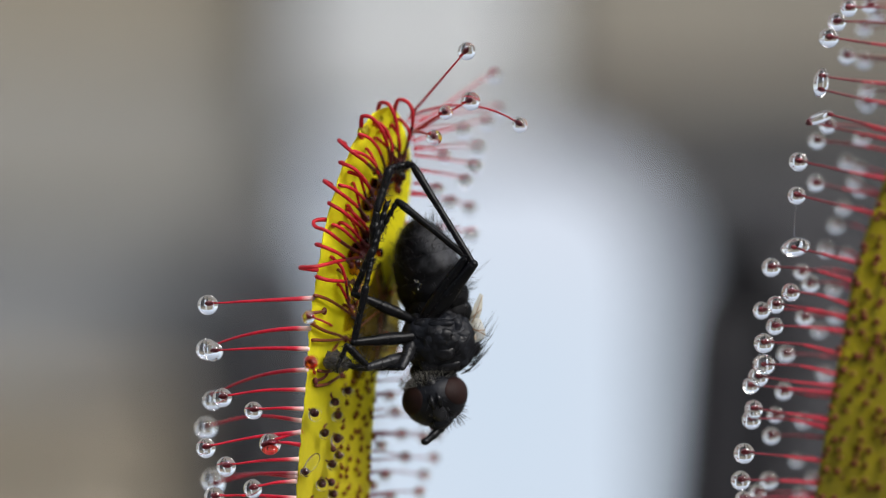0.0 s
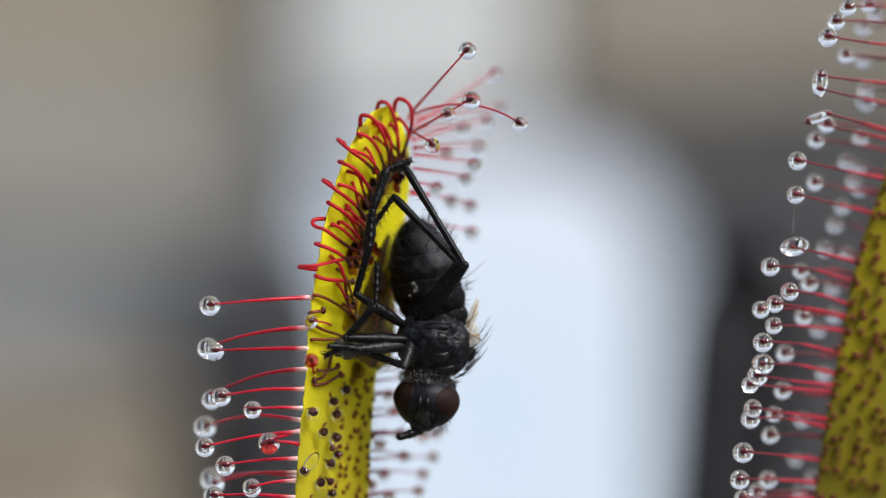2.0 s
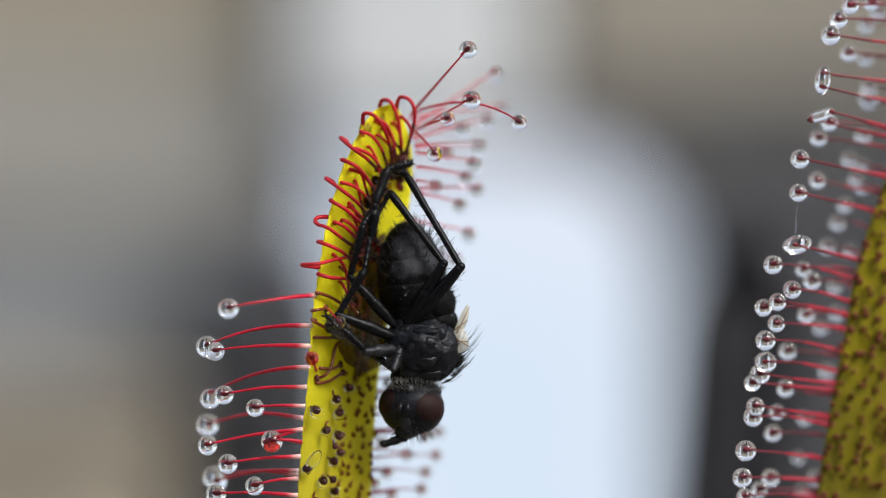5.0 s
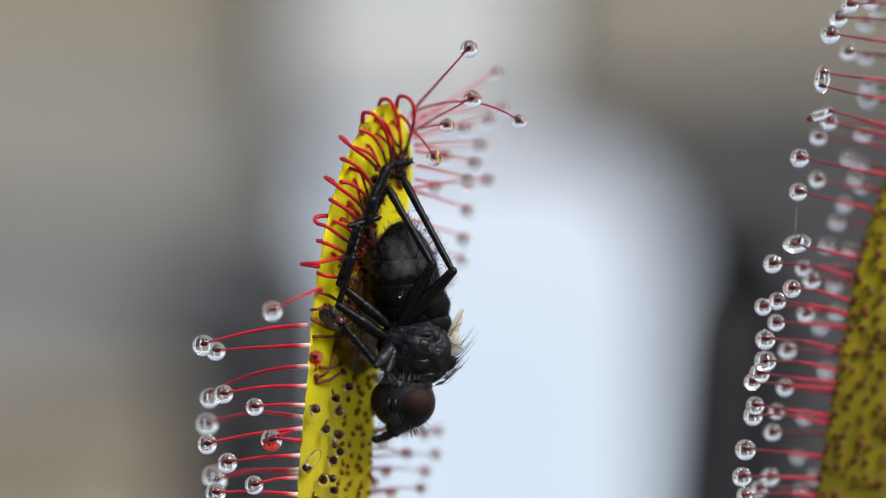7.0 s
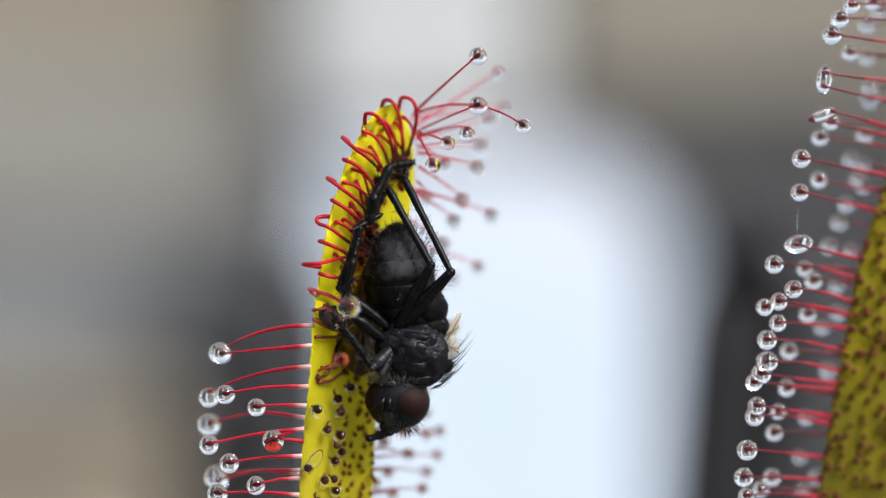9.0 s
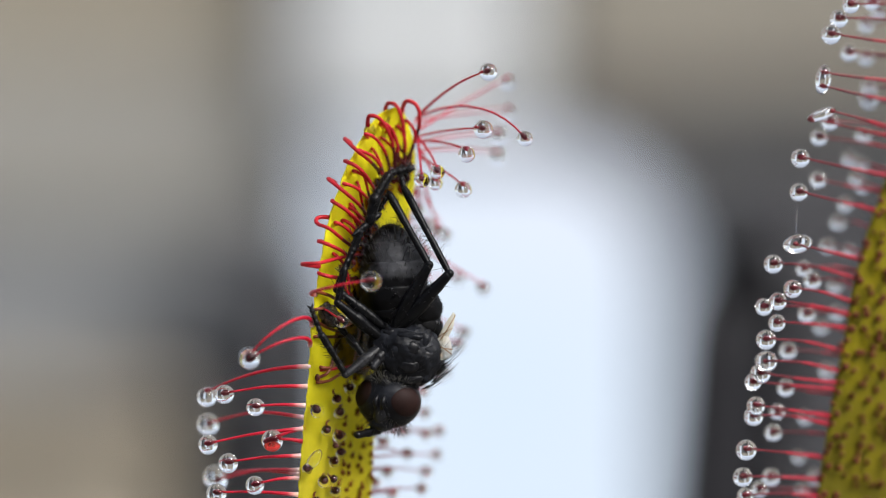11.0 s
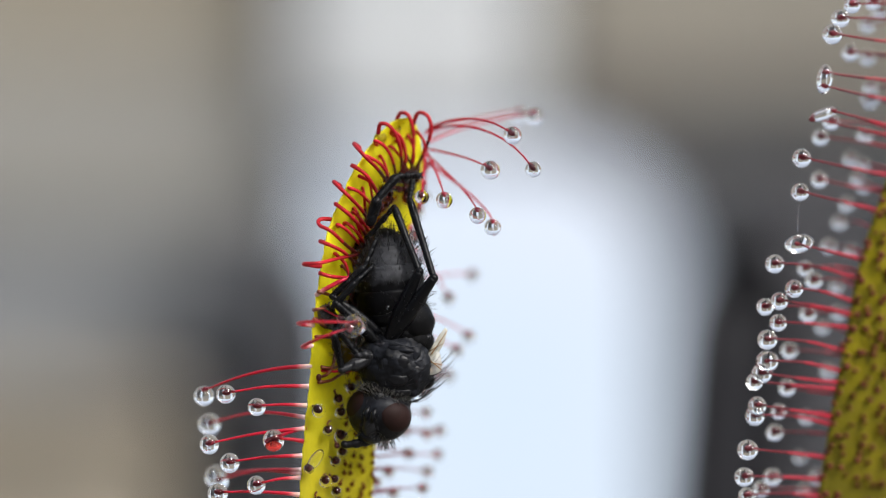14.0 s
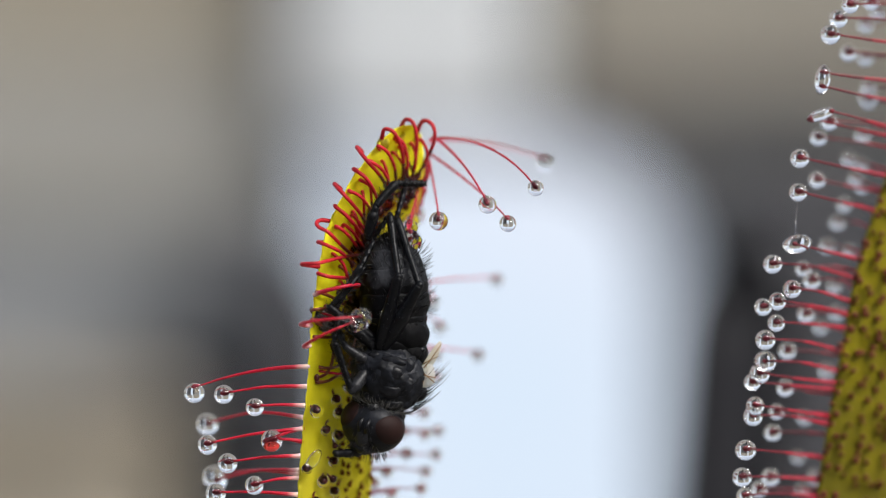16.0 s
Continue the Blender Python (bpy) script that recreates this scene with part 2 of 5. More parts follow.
# ---- mesh helpers ----
def tube(pts, radii, sides=8, close=True):
    """A round tube along points; returns vertices and faces."""
    pts = [Vector(p) for p in pts]
    vs, fs = [], []
    n = len(pts)
    up = None
    for i, p in enumerate(pts):
        way = (pts[min(i + 1, n - 1)] - pts[max(i - 1, 0)]).normalized()
        if up is None:
            up = way.orthogonal().normalized()
        up = (up - way * up.dot(way)).normalized()
        side = way.cross(up)
        for k in range(sides):
            a = 2 * math.pi * k / sides
            vs.append(p + (up * math.cos(a) + side * math.sin(a)) * radii[i])
    for i in range(n - 1):
        for k in range(sides):
            j = (k + 1) % sides
            fs.append((i * sides + k, i * sides + j, (i + 1) * sides + j, (i + 1) * sides + k))
    if close:
        fs.append(tuple(range(sides))[::-1])
        fs.append(tuple((n - 1) * sides + k for k in range(sides)))
    return vs, fs


def ball(c, r, seg=16, rings=10, turn=None):
    """An ellipsoid of radii r = (x, y, z) round c."""
    c = Vector(c)
    turn = turn or Matrix.Identity(3)
    vs, fs = [], []
    for i in range(1, rings):
        a = math.pi * i / rings
        for k in range(seg):
            b = 2 * math.pi * k / seg
            vs.append(c + turn @ Vector((r[0] * math.sin(a) * math.cos(b), r[1] * math.sin(a) * math.sin(b), r[2] * math.cos(a))))
    top, low = len(vs), len(vs) + 1
    vs += [c + turn @ Vector((0, 0, r[2])), c - turn @ Vector((0, 0, r[2]))]
    for i in range(rings - 2):
        for k in range(seg):
            j = (k + 1) % seg
            fs.append((i * seg + k, (i + 1) * seg + k, (i + 1) * seg + j, i * seg + j))
    for k in range(seg):
        j = (k + 1) % seg
        fs.append((top, k, j))
        fs.append((low, (rings - 2) * seg + j, (rings - 2) * seg + k))
    return vs, fs


def joined(*shapes):
    vs, fs = [], []
    for v, f in shapes:
        n = len(vs)
        vs += v
        fs += [tuple(i + n for i in q) for q in f]
    return vs, fs


def mesh_of(name, shape, mats, origin=(0, 0, 0), pick=None, smooth=True):
    o = Vector(origin)
    me = bpy.data.meshes.new(name)
    me.from_pydata([tuple(Vector(v) - o) for v in shape[0]], [], shape[1])
    for m in (mats if isinstance(mats, (list, tuple)) else [mats]):
        me.materials.append(m)
    if smooth:
        me.polygons.foreach_set("use_smooth", [True] * len(me.polygons))
    if pick:
        me.polygons.foreach_set("material_index", pick)
    me.update()
    return me


HOME = {}


def thing(name, place, label, category, group="", kind=""):
    ob = new(name)
    ob.empty_display_size = 0.002
    ob.location = place
    HOME[ob.name] = Vector(place)
    return tagged(ob, label, category, group, kind)


def part(name, shape, mats, parent, label="", origin=None, pick=None, smooth=True):
    """One mesh object under a thing or a part; the shape is given in world places."""
    o = Vector(origin) if origin is not None else HOME[parent.name].copy()
    ob = new(name, mesh_of(name, shape, mats, o, pick, smooth))
    ob.parent = parent
    ob.location = o - HOME[parent.name]
    HOME[ob.name] = o
    return tagged(ob, label) if label else ob


def box(x0, x1, y0, y1, z0, z1, r, n=4):
    """A block with rounded upright and top edges."""
    vs, fs = [], []
    rings = [(0, z0)] + [(r * (1 - math.cos(a)), z1 - r * (1 - math.sin(a))) for a in [math.pi / 2 * i / n for i in range(n + 1)]]
    for inset, z in rings:
        for cx, cy, a0 in ((x1 - r, y1 - r, 0), (x0 + r, y1 - r, 90), (x0 + r, y0 + r, 180), (x1 - r, y0 + r, 270)):
            for i in range(n + 1):
                a = radians(a0 + 90 * i / n)
                rr = max(r - inset, 1e-5)
                vs.append(Vector((cx + rr * math.cos(a), cy + rr * math.sin(a), z)))
    m = 4 * (n + 1)
    for i in range(len(rings) - 1):
        for k in range(m):
            j = (k + 1) % m
            fs.append((i * m + k, i * m + j, (i + 1) * m + j, (i + 1) * m + k))
    fs.append(tuple(range(m))[::-1])
    fs.append(tuple((len(rings) - 1) * m + k for k in range(m)))
    return vs, fs


def block(name, x0, x1, ytop, near, deep, mat, label, category, r=0.004, ybottom=None, kind=""):
    """A block far behind the plant, given in the plan at its distance; it stands on the ground unless ybottom is given."""
    a, b = P(x0, ytop, near), P(x1, ytop, near)
    z0 = 0.0 if ybottom is None else P(0, ybottom, near).z
    mid = Vector(((a.x + b.x) / 2, near * 1e-3, z0))
    ob = new(name, mesh_of(name, box(a.x, b.x, near * 1e-3, (near + deep) * 1e-3, z0, a.z, r), mat, mid, smooth=False))
    ob.location = mid
    return tagged(ob, label, category, kind=kind)


# ---- the large structure: ground, and what lies out of focus behind the plant ----
gr = new("ground", mesh_of("ground", ([Vector((x, y, 0)) for x, y in ((-200, -200), (200, -200), (200, 200), (-200, 200))], [(0, 1, 2, 3)]), M_STONE, smooth=False))
tagged(gr, "dark peat ground under the sundew leaves", "ground", kind="structure")


def slab(name, x0, x1, ytop, near, deep, mat, label, category, rl=0.0, rr=0.0):
    """A thick panel with rounded upper corners, standing on the ground far behind the plant."""
    a, b = P(x0, ytop, near), P(x1, ytop, near)
    k = S * (1 + near * 1e-3 / REACH)
    prof = [(a.x, 0.0)]
    for cx, r, a0, a1 in ((a.x + rl * k, rl * k, 180, 90), (b.x - rr * k, rr * k, 90, 0)):
        for i in range(9):
            g = radians(a0 + (a1 - a0) * i / 8)
            prof.append((cx + r * math.cos(g), a.z - r + r * math.sin(g)))
    prof.append((b.x, 0.0))
    n = len(prof)
    vs = [Vector((x, y, z)) for y in (near * 1e-3, (near + deep) * 1e-3) for x, z in prof]
    fs = [tuple(range(n)), tuple(range(2 * n - 1, n - 1, -1))] + [(i, i + n, (i + 1) % n + n, (i + 1) % n) for i in range(n)]
    mid = Vector(((a.x + b.x) / 2, near * 1e-3, 0))
    ob = new(name, mesh_of(name, (vs, fs), mat, mid, smooth=False))
    ob.location = mid
    return tagged(ob, label, category)


# a wall with an opening, bright daylight beyond it, and what stands before the wall
FAR_WALL = 190
block("wall_north", -900, 562, -700, FAR_WALL, 20, M_GREY, "plain grey rendered wall far out of focus", "wall", kind="structure", r=0.001)
slab("wall_north", 1203, 2500, 256, FAR_WALL, 20, M_SLATE, "slate-grey rendered wall far out of focus", "wall")["kind"] = "structure"
block("wall_north", 562.5, 2500, -700, FAR_WALL, 20, M_LINTEL, "dark-grey rendered wall above the opening", "wall", kind="structure", r=0.001, ybottom=255)
a, k = P(1203, 256, FAR_WALL), S * (1 + FAR_WALL * 1e-3 / REACH)
prof = [(a.x, a.z)] + [(a.x - 240 * k + 240 * k * math.cos(radians(g)), a.z - 240 * k + 240 * k * math.sin(radians(g))) for g in range(0, 91, 6)]
n = len(prof)
fs = [tuple(range(n)), tuple(range(2 * n - 1, n - 1, -1))] + [(i, i + n, (i + 1) % n + n, (i + 1) % n) for i in range(n)]
trim = new("trim", mesh_of("trim", ([Vector((x, y, z)) for y in (FAR_WALL * 1e-3, FAR_WALL * 1e-3 + 0.02) for x, z in prof], fs), M_LINTEL, smooth=False))
tagged(trim, "rounded dark-grey corner of the wall opening", "trim", kind="structure")
far = new("backdrop", mesh_of("backdrop", ([Vector((x, 0.26, z)) for x, z in ((-0.12, 0), (0.12, 0), (0.12, 0.16), (-0.12, 0.16))], [(0, 1, 2, 3)]), M_DAY, smooth=False))
tagged(far, "bright bluish overcast daylight beyond the opening", "sky", kind="structure")
block("timber_beam", -850, 508, -650, FAR_WALL - 1, 1, M_BEIGE, "beige timber board fixed flat along the grey wall", "beam", ybottom=110, r=0.0004)
block("timber_beam", -850, 508, 112, FAR_WALL - 1, 1, M_WARM, "warm grey weathered board fixed flat along the wall", "beam", ybottom=385, r=0.0004)
block("timber_beam", 978, 2450, -650, FAR_WALL - 1, 1, M_BEIGE_DULL, "dull beige timber beam fixed above the opening", "beam", ybottom=150, r=0.0004)
blind = block("blind", 510, 936, -680, 184, 4, M_PALE, "pale grey rolled blind hung over the opening", "blind", ybottom=215, r=0.002)
half = 213 * S * (1 + 0.184 / REACH)
bar = new("bottom_bar", mesh_of("bottom_bar", tube([Vector((-half, 0.002, 0)), Vector((half, 0.002, 0))], [0.0006, 0.0006], 10), M_PALE))
bar.parent = blind
block("dark_post", 953, 1150, 430, 60, 3, M_DARK, "dark slate-painted post leaning beside the opening", "post").rotation_euler[1] = radians(4.6)
for x0, x1, top, mat in ((1238, 2100, 290, M_CHEST_DARK), (392, 540, 370, M_CHEST)):
    chest = block("grey_chest", x0, x1, top + 22, 165, 22, mat, "dark grey chest with a flat lid, standing before the wall", "chest")
    wide = (P(x1, top, 165).x - P(x0, top, 165).x) / 2
    lid = new("lid", mesh_of("lid", box(-wide - 0.0006, wide + 0.0006, -0.0008, 0.0228, P(0, top + 21, 165).z, P(0, top, 165).z, 0.0006), mat, smooth=False))
    lid.parent = chest
block("dark_post", 435, 604, 460, 100, 5, M_POST, "low dark grey-painted post", "post")
trough = block("clay_trough", -700, 290, 690, 165, 22, M_TAN, "tan clay trough standing before the wall", "trough")
x1 = (P(290, 600, 165).x - P(-700, 600, 165).x) / 2
rim = new("rim", mesh_of("rim", box(-x1 - 0.001, x1 + 0.001, -0.0015, 0.0235, P(0, 730, 165).z, P(0, 688, 165).z, 0.002), M_TAN, smooth=False))
rim.parent = trough
# added out of view behind the camera, to keep sky off the fly's front
wall = new("unseen_screen", mesh_of("unseen_screen", box(-2.5, 2.5, -0.9, -0.7, 0, 0.43, 0.01), M_SCREEN, smooth=False))
tagged(wall, "unseen dark screen behind the camera, added to darken the fly's front", "wall", kind="structure")

# ---- tools for moving things ----
MOVES = []


def frame_along(p, way):
    """A pose at p whose z axis runs along way."""
    z = way.normalized()
    x = Vector((0, 1, 0)).cross(z)
    x = x.normalized() if x.length > 1e-6 else Vector((1, 0, 0))
    y = z.cross(x)
    m = Matrix((x, y, z)).transposed().to_4x4()
    m.translation = p
    return m


def cam_at(t):
    a, b = at_time(DRIFT, t)
    return -a * S, HIGH + b * S


def arc(a, b, length, bulge, n):
    """n + 1 points along an arc of that length from a to b, bowed towards bulge."""
    c = b - a
    chord = max(c.length, 1e-7)
    e = c / chord
    u = bulge - e * bulge.dot(e)
    u = u.normalized() if u.length > 1e-6 else e.orthogonal().normalized()
    ratio = min(chord / length, 0.9999)
    lo, hi = 1e-3, math.pi * 0.98
    for _ in range(40):
        mid = (lo + hi) / 2
        if math.sin(mid) / mid > ratio:
            lo = mid
        else:
            hi = mid
    h = lo
    R = length / (2 * h)
    pts = []
    for i in range(n + 1):
        s = -h + 2 * h * i / n
        pts.append(a + e * (R * math.sin(s) + chord / 2) + u * (R * (math.cos(s) - math.cos(h))))
    return pts


# ---- the sundew leaf that holds the fly ----
LEFT_Y = [188, 192, 200, 220, 250, 300, 350, 400, 450, 500, 550, 600, 650, 700, 750, 800, 850, 900, 1400, 5298]
LEFT_X = [690, 676, 662, 643, 627, 604, 589, 575, 566, 558, 551, 546, 543, 540, 534, 530, 526, 523, 520, 585]
RIGHT_Y = [188, 192, 200, 210, 240, 270, 320, 380, 450, 550, 640, 680, 760, 850, 900, 1400, 5298]
RIGHT_X = [692, 699, 704, 709, 720, 726, 728, 720, 706, 690, 672, 666, 660, 655, 652, 650, 615]


def lean_back(y):
    """The tip of the blade leans back, its face turned up to the sky."""
    return float(np.interp(y, [188, 300, 470], [1.05, 0.5, 0.0]))


def blade_point(y, u, lift=0.0):
    """A point of the front face of the blade; u from the near margin (0) to the far one (1)."""
    a, b = np.interp(y, LEFT_Y, LEFT_X), np.interp(y, RIGHT_Y, RIGHT_X)
    deep = float(np.interp(y, [188, 260, 420, 5298], [0.6, 1.8, 2.9, 1.8]))
    start = float(np.interp(y, [188, 260], [0.35, 0.0])) + lean_back(y)
    return P(a + (b - a) * u, y, start + deep * u + 0.3 * math.sin(math.pi * u) - lift)


def blade_shape(y0, y1, step=8, slim=1.0, thin=1.0):
    n = 11
    ys = list(np.linspace(y0, y1, max(2, int(abs(y1 - y0) / step) + 1)))
    vs, fs = [], []
    for y in ys:
        ring = []
        for i in range(n):
            u = 0.5 - 0.5 * math.cos(math.pi * i / (n - 1))
            u = 0.5 + (u - 0.5) * slim
            th = (0.05 + 0.13 * math.sqrt(max(0, 1 - (2 * u - 1) ** 2))) * thin
            wav = (0.9 * math.sin(y * 0.21) + 0.7 * math.sin(y * 0.113 + 1)) * (1 if i == 0 else 0.6 if i == 1 else 0)
            p = blade_point(y, u)
            ring.append((p + Vector((wav * S, -th * 1e-3, 0)), p + Vector((wav * S, th * 1e-3, 0))))
        vs += [r[0] for r in ring] + [r[1] for r in reversed(ring)]
    m = 2 * n
    for i in range(len(ys) - 1):
        for k in range(m):
            j = (k + 1) % m
            fs.append((i * m + k, i * m + j, (i + 1) * m + j, (i + 1) * m + k))
    if y1 == 188:
        fs.append(tuple((len(ys) - 1) * m + k for k in range(m)))
    return vs, fs


LEAF_FOOT = P(600, 441 + HIGH / S, 1.0)
LEAF_FOOT.z = 0.0
leaf = thing("sundew_leaf", LEAF_FOOT, "yellow-green sundew leaf with red tentacles curling round a fly", "carnivorous plant", "sundew leaves")

JOINTS = [455, 442, 429, 416, 403, 390, 374, 356, 330, 295, 255]
SHARE = [.06, .1, .13, .14, .14, .12, .1, .07, .05, .04, .05]
BEND = [(0, 0), (8, 0), (9, .4), (11.5, 3.2), (12.5, 5.2), (13, 5.8), (13.5, 7.1), (14, 8.6), (14.5, 9.7), (15, 11.2), (15.5, 12.6), (16, 12.4)]
SHORTEN = 1.5           # how far the curling blade sinks for each degree of its bend


def hinge(y):
    return blade_point(y, 0.25) - LEAF_FOOT


def bent(seg, t):
    """The pose, in the leaf's space, of a blade piece at t."""
    a = radians(at_time(BEND, t)[0])
    m = Matrix.Identity(4)
    for y, share in list(zip(JOINTS, SHARE))[:seg]:
        j = hinge(y)
        m = m @ Matrix.Translation(j) @ Matrix.Rotation(a * share, 4, "Y") @ Matrix.Translation(Vector((0, 0, -math.degrees(a) * SHORTEN * share * S)) - j)
    return m


def piece_of(y):
    return sum(1 for j in JOINTS if y < j)


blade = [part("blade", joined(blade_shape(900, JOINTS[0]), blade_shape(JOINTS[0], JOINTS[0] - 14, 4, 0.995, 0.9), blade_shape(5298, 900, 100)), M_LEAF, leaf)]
for i, y in enumerate(JOINTS):
    end = JOINTS[i + 1] if i + 1 < len(JOINTS) else 188
    shapes = [blade_shape(y, end, 3 if i == len(JOINTS) - 1 else 8)]
    if i + 1 < len(JOINTS):
        shapes.append(blade_shape(end, end - 13, 4, 0.995, 0.9))
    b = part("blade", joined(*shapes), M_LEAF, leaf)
    blade.append(b)
    MOVES.append((b, [(t, bent(i + 1, t)) for t in TS]))


def bezier(p, n=14):
    """A smooth curve through the points p."""
    out = []
    k = len(p)
    for i in range(k - 1):
        p0, p1, p2, p3 = p[max(i - 1, 0)], p[i], p[i + 1], p[min(i + 2, k - 1)]
        for s in range(n):
            t = s / n
            out.append(0.5 * ((2 * p1) + (p2 - p0) * t + (2 * p0 - 5 * p1 + 4 * p2 - p3) * t * t + (3 * p1 - p0 - 3 * p2 + p3) * t ** 3))
    return out + [p[-1]]


def stalk_shape(pts, r0, r1, sides=7):
    n = len(pts)
    radii = [(r0 + (r1 - r0) * min(1, (i / (n - 1)) ** 0.6)) * S for i in range(n)]
    return tube(pts, radii, sides)


SAG = 0.12             # how far a droplet hangs below its gland, in its own radii


def gland_and_drop(holder, tip, way, drop, gland=6.0, mat=None, squash=1.0, shift=0.35, knob=None):
    """The dark gland at a tentacle's tip and the clear droplet round it."""
    turn = frame_along(Vector(), way).to_3x3()
    part("gland", ball(tip, (gland * 0.66 * S, gland * 0.66 * S, gland * (0.8 if knob else 1.15) * S), 10, 8, turn), knob or M_GLAND, holder, origin=tip)
    if drop:
        c = tip + way.normalized() * (drop * S * (shift - 0.25)) + Vector((0, 0, -SAG * drop * S))
        wob = 1 + random.uniform(-0.05, 0.05)
        part("droplet", ball(c, (drop * S * wob, drop * S, drop * S * squash), 28, 18), mat or M_DROP, holder, origin=c)


def pale_foot(ob, share):
    """Marks how pale the stalk is, point by point."""
    ob.data.attributes.new("foot", "FLOAT", "POINT").data.foreach_set("value", share)


def tentacle(parent, base, tip, drop, bow=(0, 0, 0), r0=5.4, r1=1.8, gland=6.2, foot=0.0, mat=None, drop_mat=None, label="", low=None, low_share=0.0, knob=None):
    """A still tentacle from base to tip with its gland and droplet; its foot may be pale, its lower part of another red."""
    tip = tip + Vector((0, 0, SAG * drop * S))
    mid = (base + tip) / 2 + Vector(bow) * S
    pts = bezier([base, mid, tip], 16 if foot else 8)
    shape = stalk_shape(pts, r0, r1)
    n = len(pts) - 1
    pick = [1 if min(f // 7, n) / n < low_share else 0 for f in range(len(shape[1]))]
    ob = part("tentacle", shape, [mat or M_STALK, low or M_STALK], parent, label, origin=base, pick=pick)
    if foot:
        pale_foot(ob, [max(0, 1 - (v // 7) / n / foot) for v in range(len(shape[0]))])
    gland_and_drop(ob, tip, tip - mid, drop, gland, drop_mat, knob=knob)
    return ob


def mover(base, rows, drop, bow=(0, 1, 0.25), bow2=None, n=9, slack=1.004, stiff=(0.998, 0.955), r0=2.7, r1=1.4, gland=5.8, drop_mat=None, label="", foot=None):
    """A tentacle that bends as it closes on the fly: stiff pieces of stalk, a gland and a droplet, all keyed."""
    seg = piece_of(441 - (base.z - HIGH) / S)
    back = lean_back(441 - (base.z - HIGH) / S) * 1e-3
    base = base + Vector((0, back, 0))
    bow = Vector(bow)
    sag = 0.5 if rows[0][3] > 1.5 else SAG      # the far droplets hang lower on their glands
    bow2 = Vector(bow2) if bow2 else bow
    reach = 0
    ends = {}
    for t in TS:
        b = LEAF_FOOT + bent(seg, t) @ (base - LEAF_FOOT)
        x, y, d = at_time(rows, t)
        e = PT(t, x, y, d) + Vector((0, 0, sag * drop * S))
        ends[t] = (b, e)
        reach = max(reach, (e - b).length)
    length = reach * slack
    for t in TS:
        # what the plan does not show of the length lies towards or away from the lens
        b, e = ends[t]
        want = length * (stiff[0] + (stiff[1] - stiff[0]) * max(0, (t - 9) / 7))
        have = e - b
        flat = math.hypot(have.x, have.z)
        if have.length < want:
            deep = min(math.sqrt(max(0, want ** 2 - flat ** 2)), abs(have.y) + 0.0012)
            y = b.y + math.copysign(deep, have.y + back)
            k = (y + REACH) / (e.y + REACH)
            lens = Vector((cam_at(t)[0], -REACH, cam_at(t)[1]))
            e = lens + (e - lens) * k
            ends[t] = (b, e)
    chains = {t: arc(*ends[t], length, bow.lerp(bow2, min(1, max(0, (t - 8) / 4))), n) for t in TS}
    L = (chains[0.0][1] - chains[0.0][0]).length
    poses = {t: [frame_along(c[i], c[i + 1] - c[i]) for i in range(n)] for t, c in chains.items()}
    first = None
    for i in range(n):
        ra, rb = r0 + (r1 - r0) * i / n, r0 + (r1 - r0) * (i + 1) / n
        zs = [-ra * 0.7 * S, -ra * 0.3 * S, 0, L * 0.5, L, L + rb * 0.3 * S, L + rb * 0.7 * S]
        rs = [ra * 0.5 * S, ra * 0.92 * S, ra * S, (ra + rb) / 2 * S, rb * S, rb * 0.92 * S, rb * 0.5 * S]
        me = mesh_of("tentacle" if i == 0 else "stalk", tube([Vector((0, 0, z)) for z in zs], rs, 7), M_STALK)
        ob = new("tentacle" if i == 0 else "stalk", me)
        if foot and i < 4:
            pale_foot(ob, [max(0, 1 - (i + zs[v // 7] / L) / n / foot) for v in range(49)])
        if i == 0:
            first = ob
            ob.parent = leaf
            if label:
                tagged(ob, label)
            home = Matrix.Translation(-LEAF_FOOT)
            MOVES.append((ob, [(t, home @ poses[t][0]) for t in TS]))
        else:
            ob.parent = first
            MOVES.append((ob, [(t, poses[t][0].inverted() @ poses[t][i]) for t in TS]))
    g = new("gland", mesh_of("gland", ball((0, 0, L), (gland * 0.62 * S, gland * 0.62 * S, gland * 1.15 * S), 10, 8), M_GLAND_RED if rows[0][3] > 1.5 else M_GLAND))
    w = new("droplet", mesh_of("droplet", ball((0, 0, L + drop * S * 0.12), (drop * S, drop * S, drop * 1.04 * S), 28, 18), drop_mat or M_DROP))
    for ob in (g, w):
        ob.parent = first
        hang = Matrix.Translation((0, 0, -sag * drop * S if ob is w else 0))
        MOVES.append((ob, [(t, poses[t][0].inverted() @ hang @ poses[t][n - 1]) for t in TS]))
    return first


def rough(shape, amp, size, seed=0.0, crease=0.0):
    """The same shape with an uneven surface."""
    vs, fs = shape
    mid = sum((Vector(v) for v in vs), Vector()) / len(vs)
    out = []
    for v in vs:
        q = Vector(v) / (size * S) + Vector((seed, seed * 2, 0))
        k = noise.noise(q) + 0.5 * noise.noise(q * 2.7) + 0.25 * noise.noise(q * 6)
        if crease:
            k -= crease * (max(0, 0.16 - abs(noise.noise(q * 1.3 + Vector((7, 3, 1))))) / 0.16 + 0.6 * max(0, 0.12 - abs(noise.noise(q * 3.1))) / 0.12)
        out.append(Vector(v) + (Vector(v) - mid).normalized() * k * amp * S)
    return out, fs


